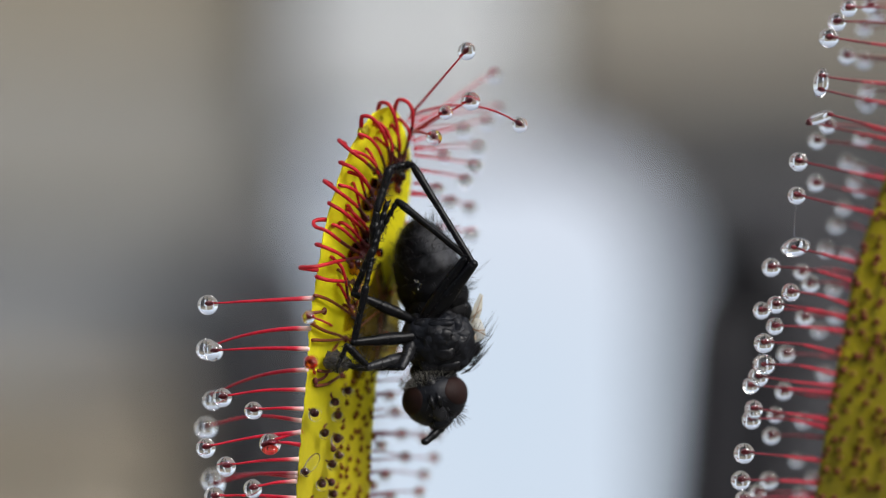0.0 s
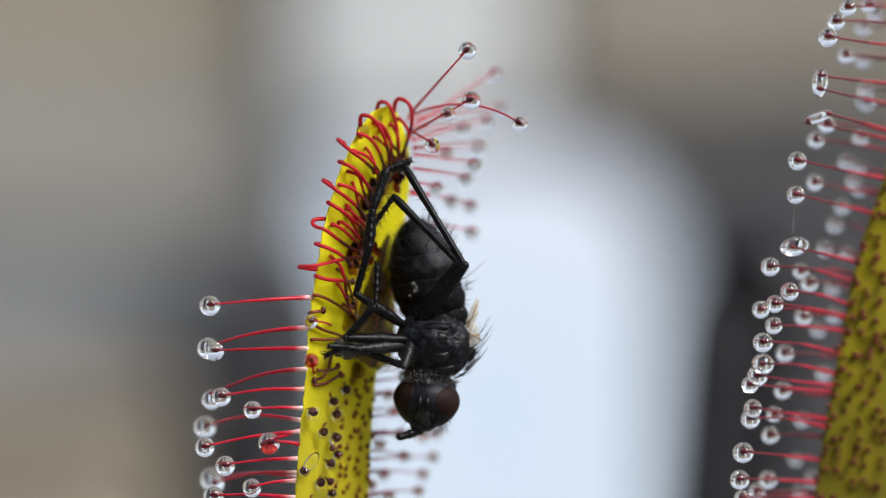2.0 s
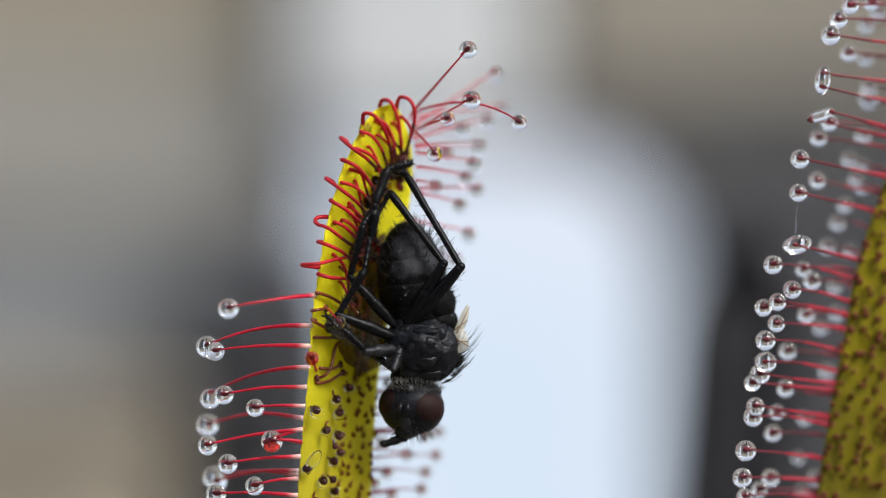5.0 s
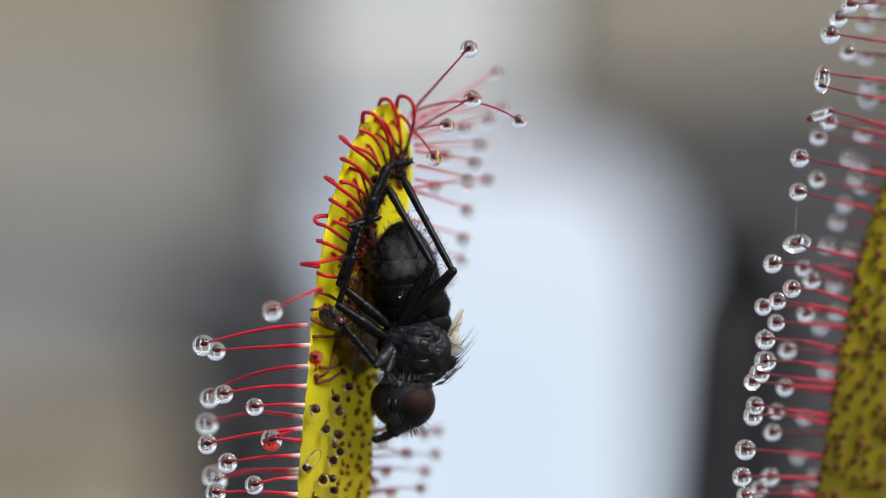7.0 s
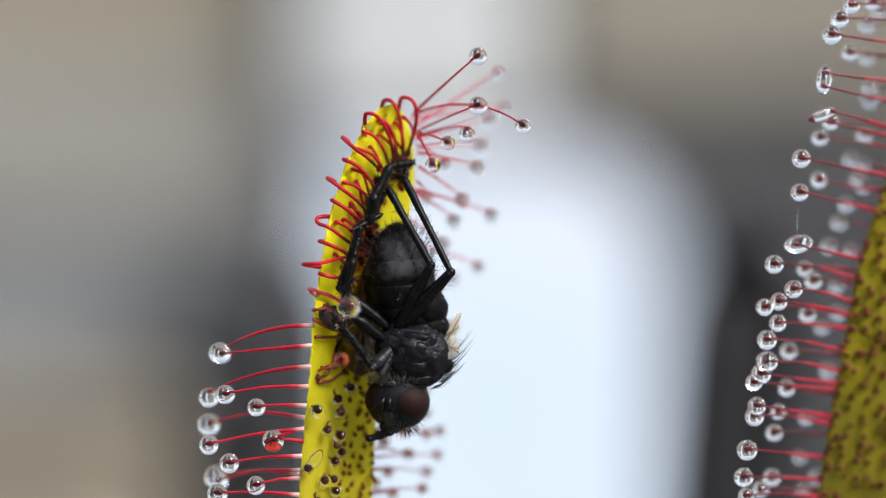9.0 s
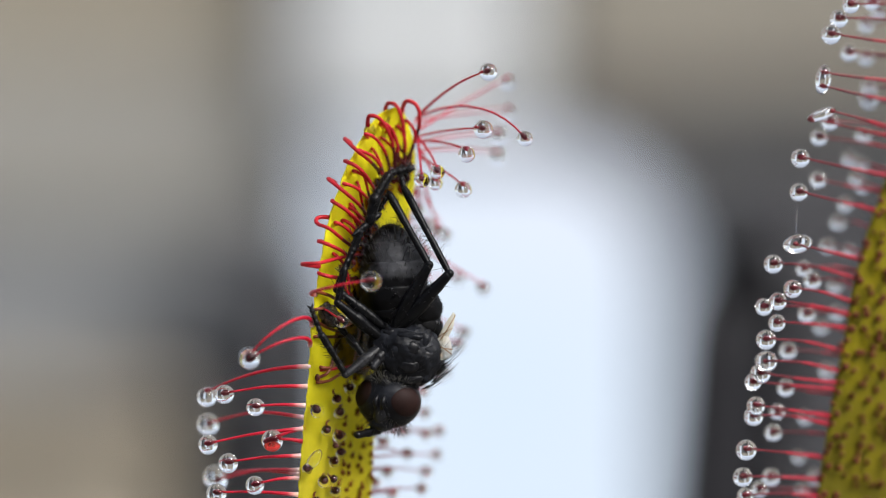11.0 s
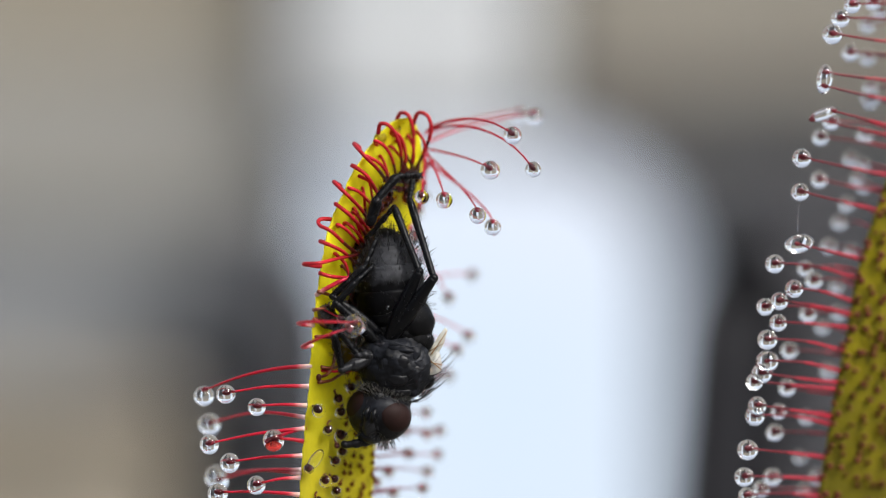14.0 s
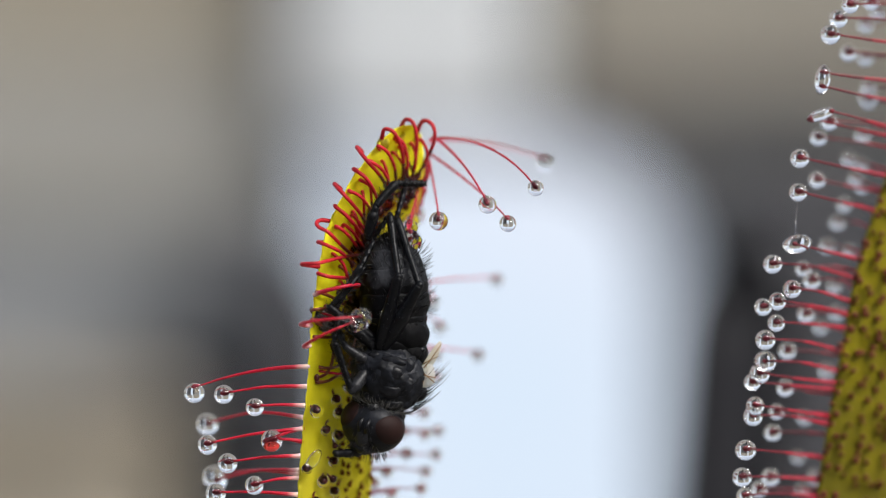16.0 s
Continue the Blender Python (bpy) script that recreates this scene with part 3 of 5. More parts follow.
# tentacles of the near margin, already curled over the face of the leaf (they ride on the blade)
# over the near margin, from the tip down
HOOKS_MARGIN = [((640, 232), (641, 207), (662, 212), (684, 250), (692, 300)),
                ((668, 212), (672, 184), (690, 188), (704, 230), (707, 292)),
                ((697, 208), (704, 178), (724, 184), (731, 215), (717, 272)),
                ((625, 257), (600, 249), (622, 268), (645, 285), (664, 304)),
                ((618, 276), (602, 288), (625, 298), (645, 318), (658, 338)),
                ((598, 322), (574, 321), (600, 340), (628, 362), (650, 388))]
# lower on the near margin
HOOKS_MARGIN_LOW = [((594, 345), (582, 360), (606, 374), (632, 396), (654, 420)),
                    ((576, 402), (554, 397), (580, 410), (612, 434), (640, 450)),
                    ((572, 428), (560, 433), (580, 440), (604, 452), (622, 470)),
                    ((562, 478), (531, 474), (560, 472), (602, 462), (644, 455)),
                    ((564, 486), (560, 490), (580, 496), (604, 498), (626, 500))]
# shorter ones that rise from the face
HOOKS_FACE = [((641, 246), (636, 238), (655, 246), (672, 268), (683, 300)),
              ((662, 224), (664, 216), (682, 228), (694, 258), (698, 296)),
              ((704, 214), (708, 212), (721, 226), (724, 244), (712, 285)),
              ((634, 270), (626, 268), (648, 276), (664, 292), (674, 312)),
              ((620, 306), (618, 305), (636, 312), (652, 330), (662, 352)),
              ((606, 330), (602, 328), (622, 334), (642, 350), (655, 366))]
# and lower down on it
HOOKS_FACE_LOW = [((590, 402), (590, 398), (606, 406), (626, 424), (644, 444)),
                  ((600, 398), (604, 394), (620, 404), (636, 422), (650, 438)),
                  ((585, 455), (590, 458), (605, 474), (612, 500), (616, 530)),
                  ((670, 235), (676, 232), (688, 240), (694, 262), (690, 300)),
                  ((612, 372), (618, 372), (634, 386), (648, 402), (656, 430)),
                  ((690, 225), (694, 222), (704, 238), (708, 262), (704, 290))]
# brown ones beside the fly's feet
HOOKS_BROWN = [((560, 525), (558, 523), (580, 530), (605, 545), (625, 560)),
               ((556, 572), (550, 572), (575, 586), (600, 594), (622, 604)),
               ((552, 603), (556, 602), (575, 603), (595, 602), (612, 600)),
               ((556, 681), (560, 683), (578, 680), (592, 672), (604, 664)),
               ((560, 655), (566, 657), (578, 658), (590, 656), (600, 650)),
               ((549, 555), (554, 554), (562, 553), (568, 552), (574, 551))]
# and below them
HOOKS_BROWN_LOW = [((604, 545), (610, 540), (620, 548), (628, 562), (632, 580)),
                   ((602, 600), (590, 622), (584, 650), (574, 668), (558, 675)),
                   ((596, 480), (600, 478), (612, 492), (622, 515), (628, 540)),
                   ((640, 500), (640, 498), (636, 520), (632, 545), (630, 570))]
HOOKS = HOOKS_MARGIN + HOOKS_MARGIN_LOW + HOOKS_FACE + HOOKS_FACE_LOW + HOOKS_BROWN + HOOKS_BROWN_LOW
for k, hook in enumerate(HOOKS):
    lifts = (0.0, 0.45, 0.75, 0.75, 0.5)
    if 3 <= k <= 10 and k != 9:
        # rises from the margin, turns back on itself and lies down over the face
        (xa, ya), (xb, yb) = hook[1], hook[2]
        edge = float(np.interp(ya - 6, LEFT_Y, LEFT_X))
        if k == 7:
            hook = ((edge + 4, ya - 8), (xa + 10, ya - 8), (xa + 1, ya - 3), (xa + 5, ya + 5)) + hook[2:]
            lifts = (-0.1, 0.05, 0.2, 0.4, 0.75, 0.8, 0.5)
        else:
            hook = ((xa + (xb - xa) * 0.5, ya + (yb - ya) * 0.45 - 2),) + hook[1:]
            lifts = (-0.45, 0.15, 0.75, 0.8, 0.5)
    pts = []
    for (x, y), lift in zip(hook, lifts):
        u = (x - np.interp(y, LEFT_Y, LEFT_X)) / (np.interp(y, RIGHT_Y, RIGHT_X) - np.interp(y, LEFT_Y, LEFT_X)) if y > 195 else 0.5
        d = (blade_point(max(y, 195), min(max(u, 0.0), 1.0)).y * 1e3) - lift * (0.6 if k > 22 else 1)
        pts.append(P(x, y, d))
    curve = bezier(pts, 6)
    shape = stalk_shape(curve, 4.4 if k < 11 else 3.8, 3.0 if k < 11 else 2.6)
    seg = piece_of(hook[0][1])
    tip_ball = ball(curve[-1], (5 * S, 5 * S, 7 * S), 8, 6)
    pick = [1 if f // 7 > 0.74 * len(curve) else 0 for f in range(len(shape[1]))] + [1] * len(tip_ball[1])
    ob = part("tentacle", joined(shape, tip_ball), [M_STALK_HOOK, M_STALK_DARK] if k < 23 else [M_STALK_BROWN, M_STALK_DARK], blade[seg], origin=curve[0], pick=pick)
    if k < 3:
        start = curve[0] + (blade_point(max(hook[0][1], 200), 0.3) - curve[0]) * 0.25
        part("foot", tube([start, curve[0], curve[1], curve[2]], [13 * S, 9 * S, 6.5 * S, 4 * S], 9), M_LEAF, ob, "yellow swollen foot of the tentacle", origin=curve[0])

for x, y, rx, rz, lift in ((700, 300, 11, 14, .7), (712, 312, 9, 12, .7), (690, 318, 10, 9, .6), (718, 296, 8, 9, .6), (704, 335, 9, 13, .5), (662, 436, 11, 12, .8), (652, 426, 8, 9, .8), (672, 448, 9, 11, .8), (658, 462, 8, 12, .6), (676, 330, 8, 10, .6), (660, 405, 8, 9, .7)):
    u = (x - np.interp(y, LEFT_Y, LEFT_X)) / (np.interp(y, RIGHT_Y, RIGHT_X) - np.interp(y, LEFT_Y, LEFT_X))
    dc = P(x, y, blade_point(y, min(u, 1)).y * 1e3 - lift)
    part("droplet", ball(dc, (rx * .75 * S, rx * .75 * S, rz * .8 * S), 18, 12, Matrix.Rotation(radians(x * 7 % 60 - 30), 3, "Y")), M_AMBER, blade[piece_of(y)], "reddish amber mucilage", origin=dc)

# a film of brown mucilage where the tentacles' tips meet the fly's feet
GOO_WAY = [(632, 470), (640, 440), (648, 410), (656, 380), (668, 345), (684, 318), (704, 304), (724, 300)]
rng2 = random.Random(11)
for k in range(15):
    y = 226 + k * 20
    a, e = np.interp(y, LEFT_Y, LEFT_X), np.interp(y, RIGHT_Y, RIGHT_X)
    x = a + (e - a) * rng2.uniform(0.2, 0.48)
    ye = y + rng2.uniform(38, 62)
    xe = float(np.interp(-ye, [-g[1] for g in GOO_WAY], [g[0] for g in GOO_WAY])) - rng2.uniform(0, 12)
    if xe < x + 14:
        continue
    pts = []
    for s, lift, rise in ((0, 0.02, 0), (.12, .35, -5), (.4, .6, -4), (.75, .62, 2), (1, .4, 0)):
        px, py = x + (xe - x) * s, y + (ye - y) * s ** 1.25 + rise
        u = (px - np.interp(py, LEFT_Y, LEFT_X)) / (np.interp(py, RIGHT_Y, RIGHT_X) - np.interp(py, LEFT_Y, LEFT_X))
        pts.append(P(px, py, blade_point(py, min(max(u, 0), 1)).y * 1e3 - lift))
    curve = bezier(pts, 5)
    shape = stalk_shape(curve, 3.2, 2.4)
    tip_ball = ball(curve[-1], (5 * S, 5 * S, 6 * S), 8, 6)
    pick = [1 if f // 7 > 0.6 * len(curve) else 0 for f in range(len(shape[1]))] + [1] * len(tip_ball[1])
    part("tentacle", joined(shape, tip_ball), [M_STALK_HOOK, M_STALK_DARK], blade[piece_of(y)], origin=curve[0], pick=pick)
for k in range(46):
    s = random.uniform(0, len(GOO_WAY) - 1.001)
    (xa, ya), (xb, yb) = GOO_WAY[int(s)], GOO_WAY[int(s) + 1]
    x, y = xa + (xb - xa) * (s % 1) + random.gauss(0, 9), ya + (yb - ya) * (s % 1) + random.gauss(0, 9)
    u = (x - np.interp(y, LEFT_Y, LEFT_X)) / (np.interp(y, RIGHT_Y, RIGHT_X) - np.interp(y, LEFT_Y, LEFT_X))
    dc = P(x, y, blade_point(y, min(max(u, 0), 1)).y * 1e3 - random.uniform(.15, .55))
    tilt = Matrix.Rotation(radians(random.uniform(-50, 50)), 3, "Y")
    part("droplet", rough(ball(dc, (random.uniform(4, 9) * S, 6 * S, random.uniform(8, 17) * S), 18, 12, tilt), 2.0, 9, k), random.choice((M_GOO, M_GOO, M_AMBER)), blade[piece_of(y)], "brown sticky mucilage", origin=dc)

rng3 = random.Random(5)
for k in range(10):
    x, y = rng3.gauss(642, 22), rng3.gauss(600, 26)
    u = (x - np.interp(y, LEFT_Y, LEFT_X)) / (np.interp(y, RIGHT_Y, RIGHT_X) - np.interp(y, LEFT_Y, LEFT_X))
    if not 0.25 < u < 0.95:
        continue
    dc = P(x, y, blade_point(y, u).y * 1e3 - rng3.uniform(.12, .3))
    tilt = Matrix.Rotation(radians(rng3.uniform(-60, 60)), 3, "Y")
    part("droplet", rough(ball(dc, (rng3.uniform(8, 16) * S, 5 * S, rng3.uniform(14, 24) * S), 20, 14, tilt), 2.5, 11, k), M_GOO_DARK, blade[0], "dark olive sticky mucilage", origin=dc)

# straight tentacles of the near margin, with their droplets
for bx, by, tx, ty, d, r, bow in [(537, 690, 395, 704, 0.0, 17, 5), (536, 724, 450, 727, -0.1, 16, 2), (533, 765, 366, 793, 0.0, 18, 4), (531, 813, 402, 826, -0.1, 18, 3),
                                  (528, 852, 449, 865, -0.2, 17, 3), (525, 882, 381, 880, 0.0, 18, 3), (533, 745, 366, 757, 3.0, 20, 14), (530, 845, 378, 850, 3.2, 21, 8),
                                  (529, 838, 382, 858, 2.6, 18, 8), (524, 900, 440, 915, 0, 17, 3), (522, 935, 390, 950, 0, 17, 3)]:
    tentacle(leaf, blade_point(by, 0.0), P(tx, ty, d), r, (0, 0, bow), 4.9, 1.8, foot=34 / abs(bx - tx))
for bx, by in ((533, 788), (540, 763)):
    tentacle(leaf, blade_point(by, 0.02), P(476 + (by - 775) * 0.3, 786, -0.1), 20 if by > 770 else 0, (0, 0, 2), label="red tentacle with a red-stained droplet" if by > 770 else "")
rc = P(478, 795, -0.1)
part("red_core", ball(rc, (12 * S, 9 * S, 8 * S), 20, 12), M_DROP_RED, leaf, "bright red stain in a droplet", origin=rc)

# short tentacles on the face of the blade
FACE = [(557, 733, 13), (593, 713, 10), (598, 737, 11), (616, 693, 10), (575, 768, 10), (597, 778, 12), (590, 795, 0), (600, 807, 9), (588, 823, 10), (540, 836, 9),
        (570, 858, 12), (586, 855, 9), (590, 876, 10), (556, 895, 11), (582, 905, 10)]
for x, y, r in FACE:
    u = (x - np.interp(y, LEFT_Y, LEFT_X)) / (np.interp(y, RIGHT_Y, RIGHT_X) - np.interp(y, LEFT_Y, LEFT_X))
    lift = random.uniform(0.55, 0.8)
    base = blade_point(y - random.uniform(8, 22), u + random.uniform(-0.12, 0.02), 0.08)
    tip = P(x, y, blade_point(y, u).y * 1e3 - lift)
    tentacle(leaf, base, tip, r, (-3, 0, 2), 2.6, 1.8, 8.6, 0.0, M_STALK_DARK, knob=M_KNOB)
for y in range(668, 905, 17):
    for u in (0.55, 0.7, 0.84, 0.97):
        yy = y + random.uniform(-6, 6)
        uu = u + random.uniform(-0.05, 0.05)
        base = blade_point(yy, min(uu, 1), 0.08)
        tip = base + Vector((random.uniform(-4, 4) * S, -random.uniform(9, 20) * S, random.uniform(-9, 0) * S))
        tentacle(leaf, base, tip, 0, (0, 0, 1), 2.4, 2.0, 6.4, 0.0, M_SPOT, knob=M_SPOT)
# the long clear drop shared by two glands
c = P(552, 820, -0.25)
part("droplet", ball(c, (10 * S, 9 * S, 21 * S), 28, 18, Matrix.Rotation(radians(35), 3, "Y")), M_DROP, leaf, "long clear droplet on the leaf", origin=c)

# tentacles of the far margin, low down, out of focus
for x, y, d in [(700, 730, 4.5), (710, 770, 4.5), (675, 790, 4.2), (716, 810, 4.5), (682, 842, 4.2), (748, 738, 5.9), (768, 812, 6.2), (742, 872, 5.0), (690, 702, 4.2),
                (750, 842, 5.9), (772, 770, 6.3), (750, 775, 5.3), (690, 880, 4.5), (660, 862, 4.1), (745, 700, 5.9), (770, 672, 6.3), (735, 660, 5.6)]:
    tentacle(leaf, blade_point(y - random.uniform(-4, 12), 0.99), P(x, y, d), 12, (0, 0, 3), 2.4, 1.5, 5.6, 0.0, M_STALK_WINE, knob=M_GLAND_RED)

# tentacles of the tip and far margin that fold down in the course of the clip
mover(P(728, 200, 1.4), [(0, 825, 92, 0), (7, 829, 88, 0), (8, 836, 92, 0), (9, 845, 101, 0), (11.5, 868, 135, 0), (12, 878, 148, 0), (12.5, 887, 164, 0), (13, 894, 182, 0),
      (13.5, 901, 206, 0), (14, 906, 239, 0), (14.5, 907, 271, 0), (15, 893, 310, 0), (15.5, 880, 347, 0), (16, 862, 361, 0)], 16, bow=(0, 1, .1), bow2=(0, .3, 1), slack=1.001, stiff=(.9995, .955), r0=3.0)
mover(P(724, 205, 1.5), [(0, 919, 221, 0), (7, 918, 215, 0), (9, 925, 223, 0), (11.5, 929, 250, 0), (12.5, 932, 273, 0), (13.5, 936, 292, 0), (14.5, 949, 306, 0),
      (15, 945, 322, 0), (15.5, 950, 335, 0), (16, 947, 332, 0)], 14, bow=(0, .2, 1), slack=1.02, stiff=(.97, .86))
mover(P(727, 238, 1.6), [(0, 832, 180, 0.3), (7, 835, 177, 0.3), (9, 845, 188, 0.3), (11.5, 857, 240, 0.3), (12, 862, 235, 0.2), (12.5, 867, 243, 0.2), (13, 868, 257, 0.2), (13.5, 872, 275, 0.2),
      (14, 867, 301, 0.2), (14.5, 856, 333, 0.2), (15, 827, 367, 0.2), (15.5, 803, 390, 0.2), (16, 776, 391, 0.2)], 17, r0=2.4)
mover(P(724, 230, 1.8), [(0, 873, 135, 4.3), (8, 878, 132, 4.3), (9, 881, 132, 4.3), (11.5, 901, 150, 4.1), (12.5, 914, 164, 3.8), (13, 922, 178, 3.5), (13.5, 931, 191, 3.2), (14, 944, 208, 2.6),
      (14.5, 955, 240, 2), (15, 953, 290, 0.8), (15.5, 938, 358, 0.5), (16, 898, 395, 0.3)], 15)
mover(P(722, 212, 2), [(0, 882, 196, 6.5), (9, 890, 195, 6.5), (12.5, 905, 204, 6.4), (14, 918, 205, 6.1), (14.5, 927, 211, 5.8), (15, 936, 227, 5.2), (15.5, 955, 256, 4.3), (16, 963, 288, 3.5)], 15, stiff=(.998, .985))
mover(P(727, 236, 1.5), [(0, 788, 200, 0.2), (3.5, 795, 205, 0.2), (6.5, 790, 217, 0.2), (8, 792, 233, 0.1), (9, 792, 253, 0.1), (11.5, 770, 317, 0), (12.5, 760, 335, 0.2), (13.5, 748, 345, 0.8), (14.5, 745, 352, 1.3), (16, 733, 372, 1.6)], 13)
mover(P(726, 232, 1.3), [(0, 768, 244, -.1), (2, 765, 258, -.1), (3.5, 772, 268, -.1), (6.5, 767, 277, -.1), (8, 770, 285, -.1), (9, 766, 292, -.1), (11.5, 742, 325, 0.2), (12.5, 736, 338, 0.7), (14, 738, 356, 1.4), (16, 728, 372, 1.7)], 14)
mover(P(730, 245, 1.9), [(0, 818, 232, 2), (6.5, 818, 230, 2), (8, 823, 233, 1.9), (9, 827, 238, 1.7), (11.5, 825, 282, 0.6), (12, 819, 300, 0.5), (12.5, 811, 318, 0.3), (13, 802, 330, 0.2), (13.5, 796, 342, 0.2),
      (14, 786, 354, 0.2), (14.5, 770, 365, 0.3), (15, 752, 372, 0.5), (16, 725, 402, 0.8)], 15)
mover(P(733, 262, 2), [(0, 785, 278, 2.8), (3.5, 793, 272, 2.8), (6.5, 787, 276, 2.6), (8, 789, 285, 2.5), (9, 787, 293, 2.3), (11.5, 766, 332, 1.7), (12.5, 745, 365, 2), (16, 730, 390, 2.3)], 13)
mover(P(734, 275, 2), [(0, 838, 297, 3.8), (6.5, 838, 292, 3.8), (8, 840, 295, 3.6), (9, 843, 300, 3.2), (11.5, 813, 344, 1), (12, 795, 355, 0.9), (12.5, 774, 362, 0.9), (13, 758, 352, 1.7), (14, 748, 350, 2), (16, 738, 380, 2.3)], 15)
mover(P(735, 300, 2.1), [(0, 822, 322, 4.1), (6.5, 825, 316, 4.1), (8, 828, 334, 3.8), (9, 817, 355, 3.3), (11.5, 764, 424, 2.6), (12.5, 745, 420, 2.9), (16, 725, 430, 3.2)], 14)
mover(P(731, 250, 2.1), [(0, 860, 218, 5.5), (9, 865, 215, 5.5), (11.5, 885, 248, 4.9), (12, 891, 262, 4.3), (12.5, 893, 291, 3.8), (13, 885, 322, 2.9), (13.5, 871, 352, 2), (14, 845, 381, 1), (14.5, 821, 398, 0.7),
      (15, 781, 410, 0.8), (15.5, 752, 416, 1), (16, 726, 420, 1.7)], 15)
mover(P(734, 265, 2.2), [(0, 845, 265, 6.1), (9, 850, 262, 6.1), (11.5, 886, 280, 5.5), (12, 897, 299, 5.2), (12.5, 911, 318, 4.8), (13, 912, 350, 4.1), (13.5, 899, 378, 2.9), (14, 872, 402, 2.2), (14.5, 839, 418, 1),
      (15, 789, 432, 1), (15.5, 756, 433, 1.7), (16, 732, 428, 2)], 15)
mover(P(733, 325, 2.2), [(0, 772, 338, 3.8), (6.5, 770, 332, 3.8), (8, 768, 340, 3.5), (9, 754, 350, 3.2), (11.5, 735, 380, 3.3), (16, 725, 400, 3.5)], 14)
mover(P(729, 345, 2.3), [(0, 796, 360, 4.3), (3.5, 800, 360, 4.3), (6.5, 826, 371, 4.3), (8, 826, 383, 4.1), (9, 802, 392, 3.8), (11.5, 745, 400, 3.8), (16, 720, 420, 3.8)], 14)
mover(P(728, 340, 2.4), [(0, 830, 370, 5.2), (3.5, 832, 365, 5.2), (6.5, 854, 314, 5.2), (8, 876, 342, 4.9), (9, 868, 382, 4.3), (11.5, 765, 425, 4.1), (16, 715, 440, 3.9)], 14)
mover(P(718, 395, 2.4), [(0, 833, 416, 4.6), (4, 834, 412, 4.6), (6.5, 822, 422, 4.3), (8, 812, 431, 4.1), (9, 784, 433, 4.1), (11.5, 740, 450, 3.8), (16, 700, 465, 3.8)], 14)
mover(P(710, 432, 2.5), [(0, 790, 470, 5.2), (4, 800, 465, 5.2), (6.5, 815, 458, 5.2), (8, 818, 468, 4.9), (9, 845, 473, 4.9), (11.5, 856, 520, 4.9), (12.5, 840, 524, 4.6), (13.5, 808, 528, 4.3), (14.5, 779, 528, 4.3), (16, 765, 535, 4.3)], 13)
mover(P(690, 550, 2.5), [(0, 770, 585, 5.8), (9, 800, 580, 5.8), (12, 830, 595, 5.8), (13.5, 841, 600, 5.5), (14.5, 815, 592, 5.2), (16, 778, 580, 4.9)], 13)
mover(P(683, 590, 2.5), [(0, 760, 612, 5.1), (9, 800, 612, 5.2), (12.5, 816, 612, 5.2), (13.5, 815, 622, 5.2), (14.5, 800, 620, 4.9), (16, 770, 630, 4.6)], 13)
mover(P(692, 520, 2.6), [(0, 760, 500, 7.2), (9, 800, 495, 7.2), (13, 820, 490, 7.2), (14.5, 843, 488, 7.2), (15.5, 870, 494, 6.7), (16, 878, 497, 6.4)], 13, stiff=(.998, .99))
mover(P(680, 620, 2.6), [(0, 745, 640, 6.7), (12, 790, 660, 6.7), (14.5, 795, 668, 6.7), (15, 800, 650, 6.7), (15.5, 838, 634, 6.4), (16, 845, 630, 6.4)], 13, stiff=(.998, .99))
# near-margin tentacles that swing in over the fly
mover(blade_point(528, 0.0), [(0, 370, 540, 0), (4, 377, 543, -.2), (6.5, 452, 551, -.8), (7, 484, 550, -1), (7.5, 522, 550, -1.2), (8, 572, 550, -1.3), (9, 617, 543, -1.3), (11.5, 664, 487, -1.2), (12.5, 642, 462, -1),
      (13.2, 630, 480, -.4), (14, 600, 515, .6), (16, 598, 520, .9)], 18, bow=(0.05, -1, 0.1), bow2=(-0.12, -1, 0.08), stiff=(.98, .3), n=10, r0=4.6, foot=0.16)
mover(blade_point(582, 0.0), [(0, 368, 618, .5), (4, 372, 614, .5), (7, 362, 611, .4), (9, 390, 624, .2), (11.3, 450, 633, -.4), (12.2, 496, 636, -.8), (12.7, 487, 602, -1), (13.2, 560, 592, -1.3), (13.7, 585, 586, -1.4),
      (14, 628, 574, -1.4), (14.5, 643, 560, -1.3), (16, 637, 564, -1.2)], 19, bow=(0, -0.3, 1), bow2=(-0.12, -1, 0.08), stiff=(.985, .3), n=10, r0=4.6, foot=0.16)
mover(blade_point(618, 0.0), [(0, 380, 623, 0), (7, 384, 622, 0), (9, 394, 628, 0), (11.3, 452, 637, -.4), (12.2, 500, 640, -.8), (12.7, 492, 634, -1), (13.2, 560, 600, -1.3), (13.7, 588, 588, -1.3), (14, 620, 582, -1.2), (14.5, 632, 568, -1.1), (16, 627, 572, -1.0)], 17, bow=(0, -0.5, 1), bow2=(-0.12, -1, 0.05), stiff=(.99, .3), n=10, r0=4.6, foot=0.16)
mover(blade_point(655, 0.0), [(0, 378, 708, 1.8), (9, 372, 703, 1.6), (14.5, 362, 700, .8), (16, 346, 695, .1)], 18, bow=(0, 0, 1), stiff=(.99, .985), r0=4.4, n=10, foot=0.16)
mover(blade_point(662, 0.12), [(0, 550, 642, -.7), (6.5, 553, 633, -.8), (8, 568, 634, -.8), (9, 604, 637, -.8), (11.3, 655, 640, 1.0), (16, 650, 660, 1.4)], 13, bow=(0.2, -1, -0.3), n=4, slack=1.15, r0=2.8, drop_mat=M_DROP_PINK, label="tentacle with a red-stained droplet")
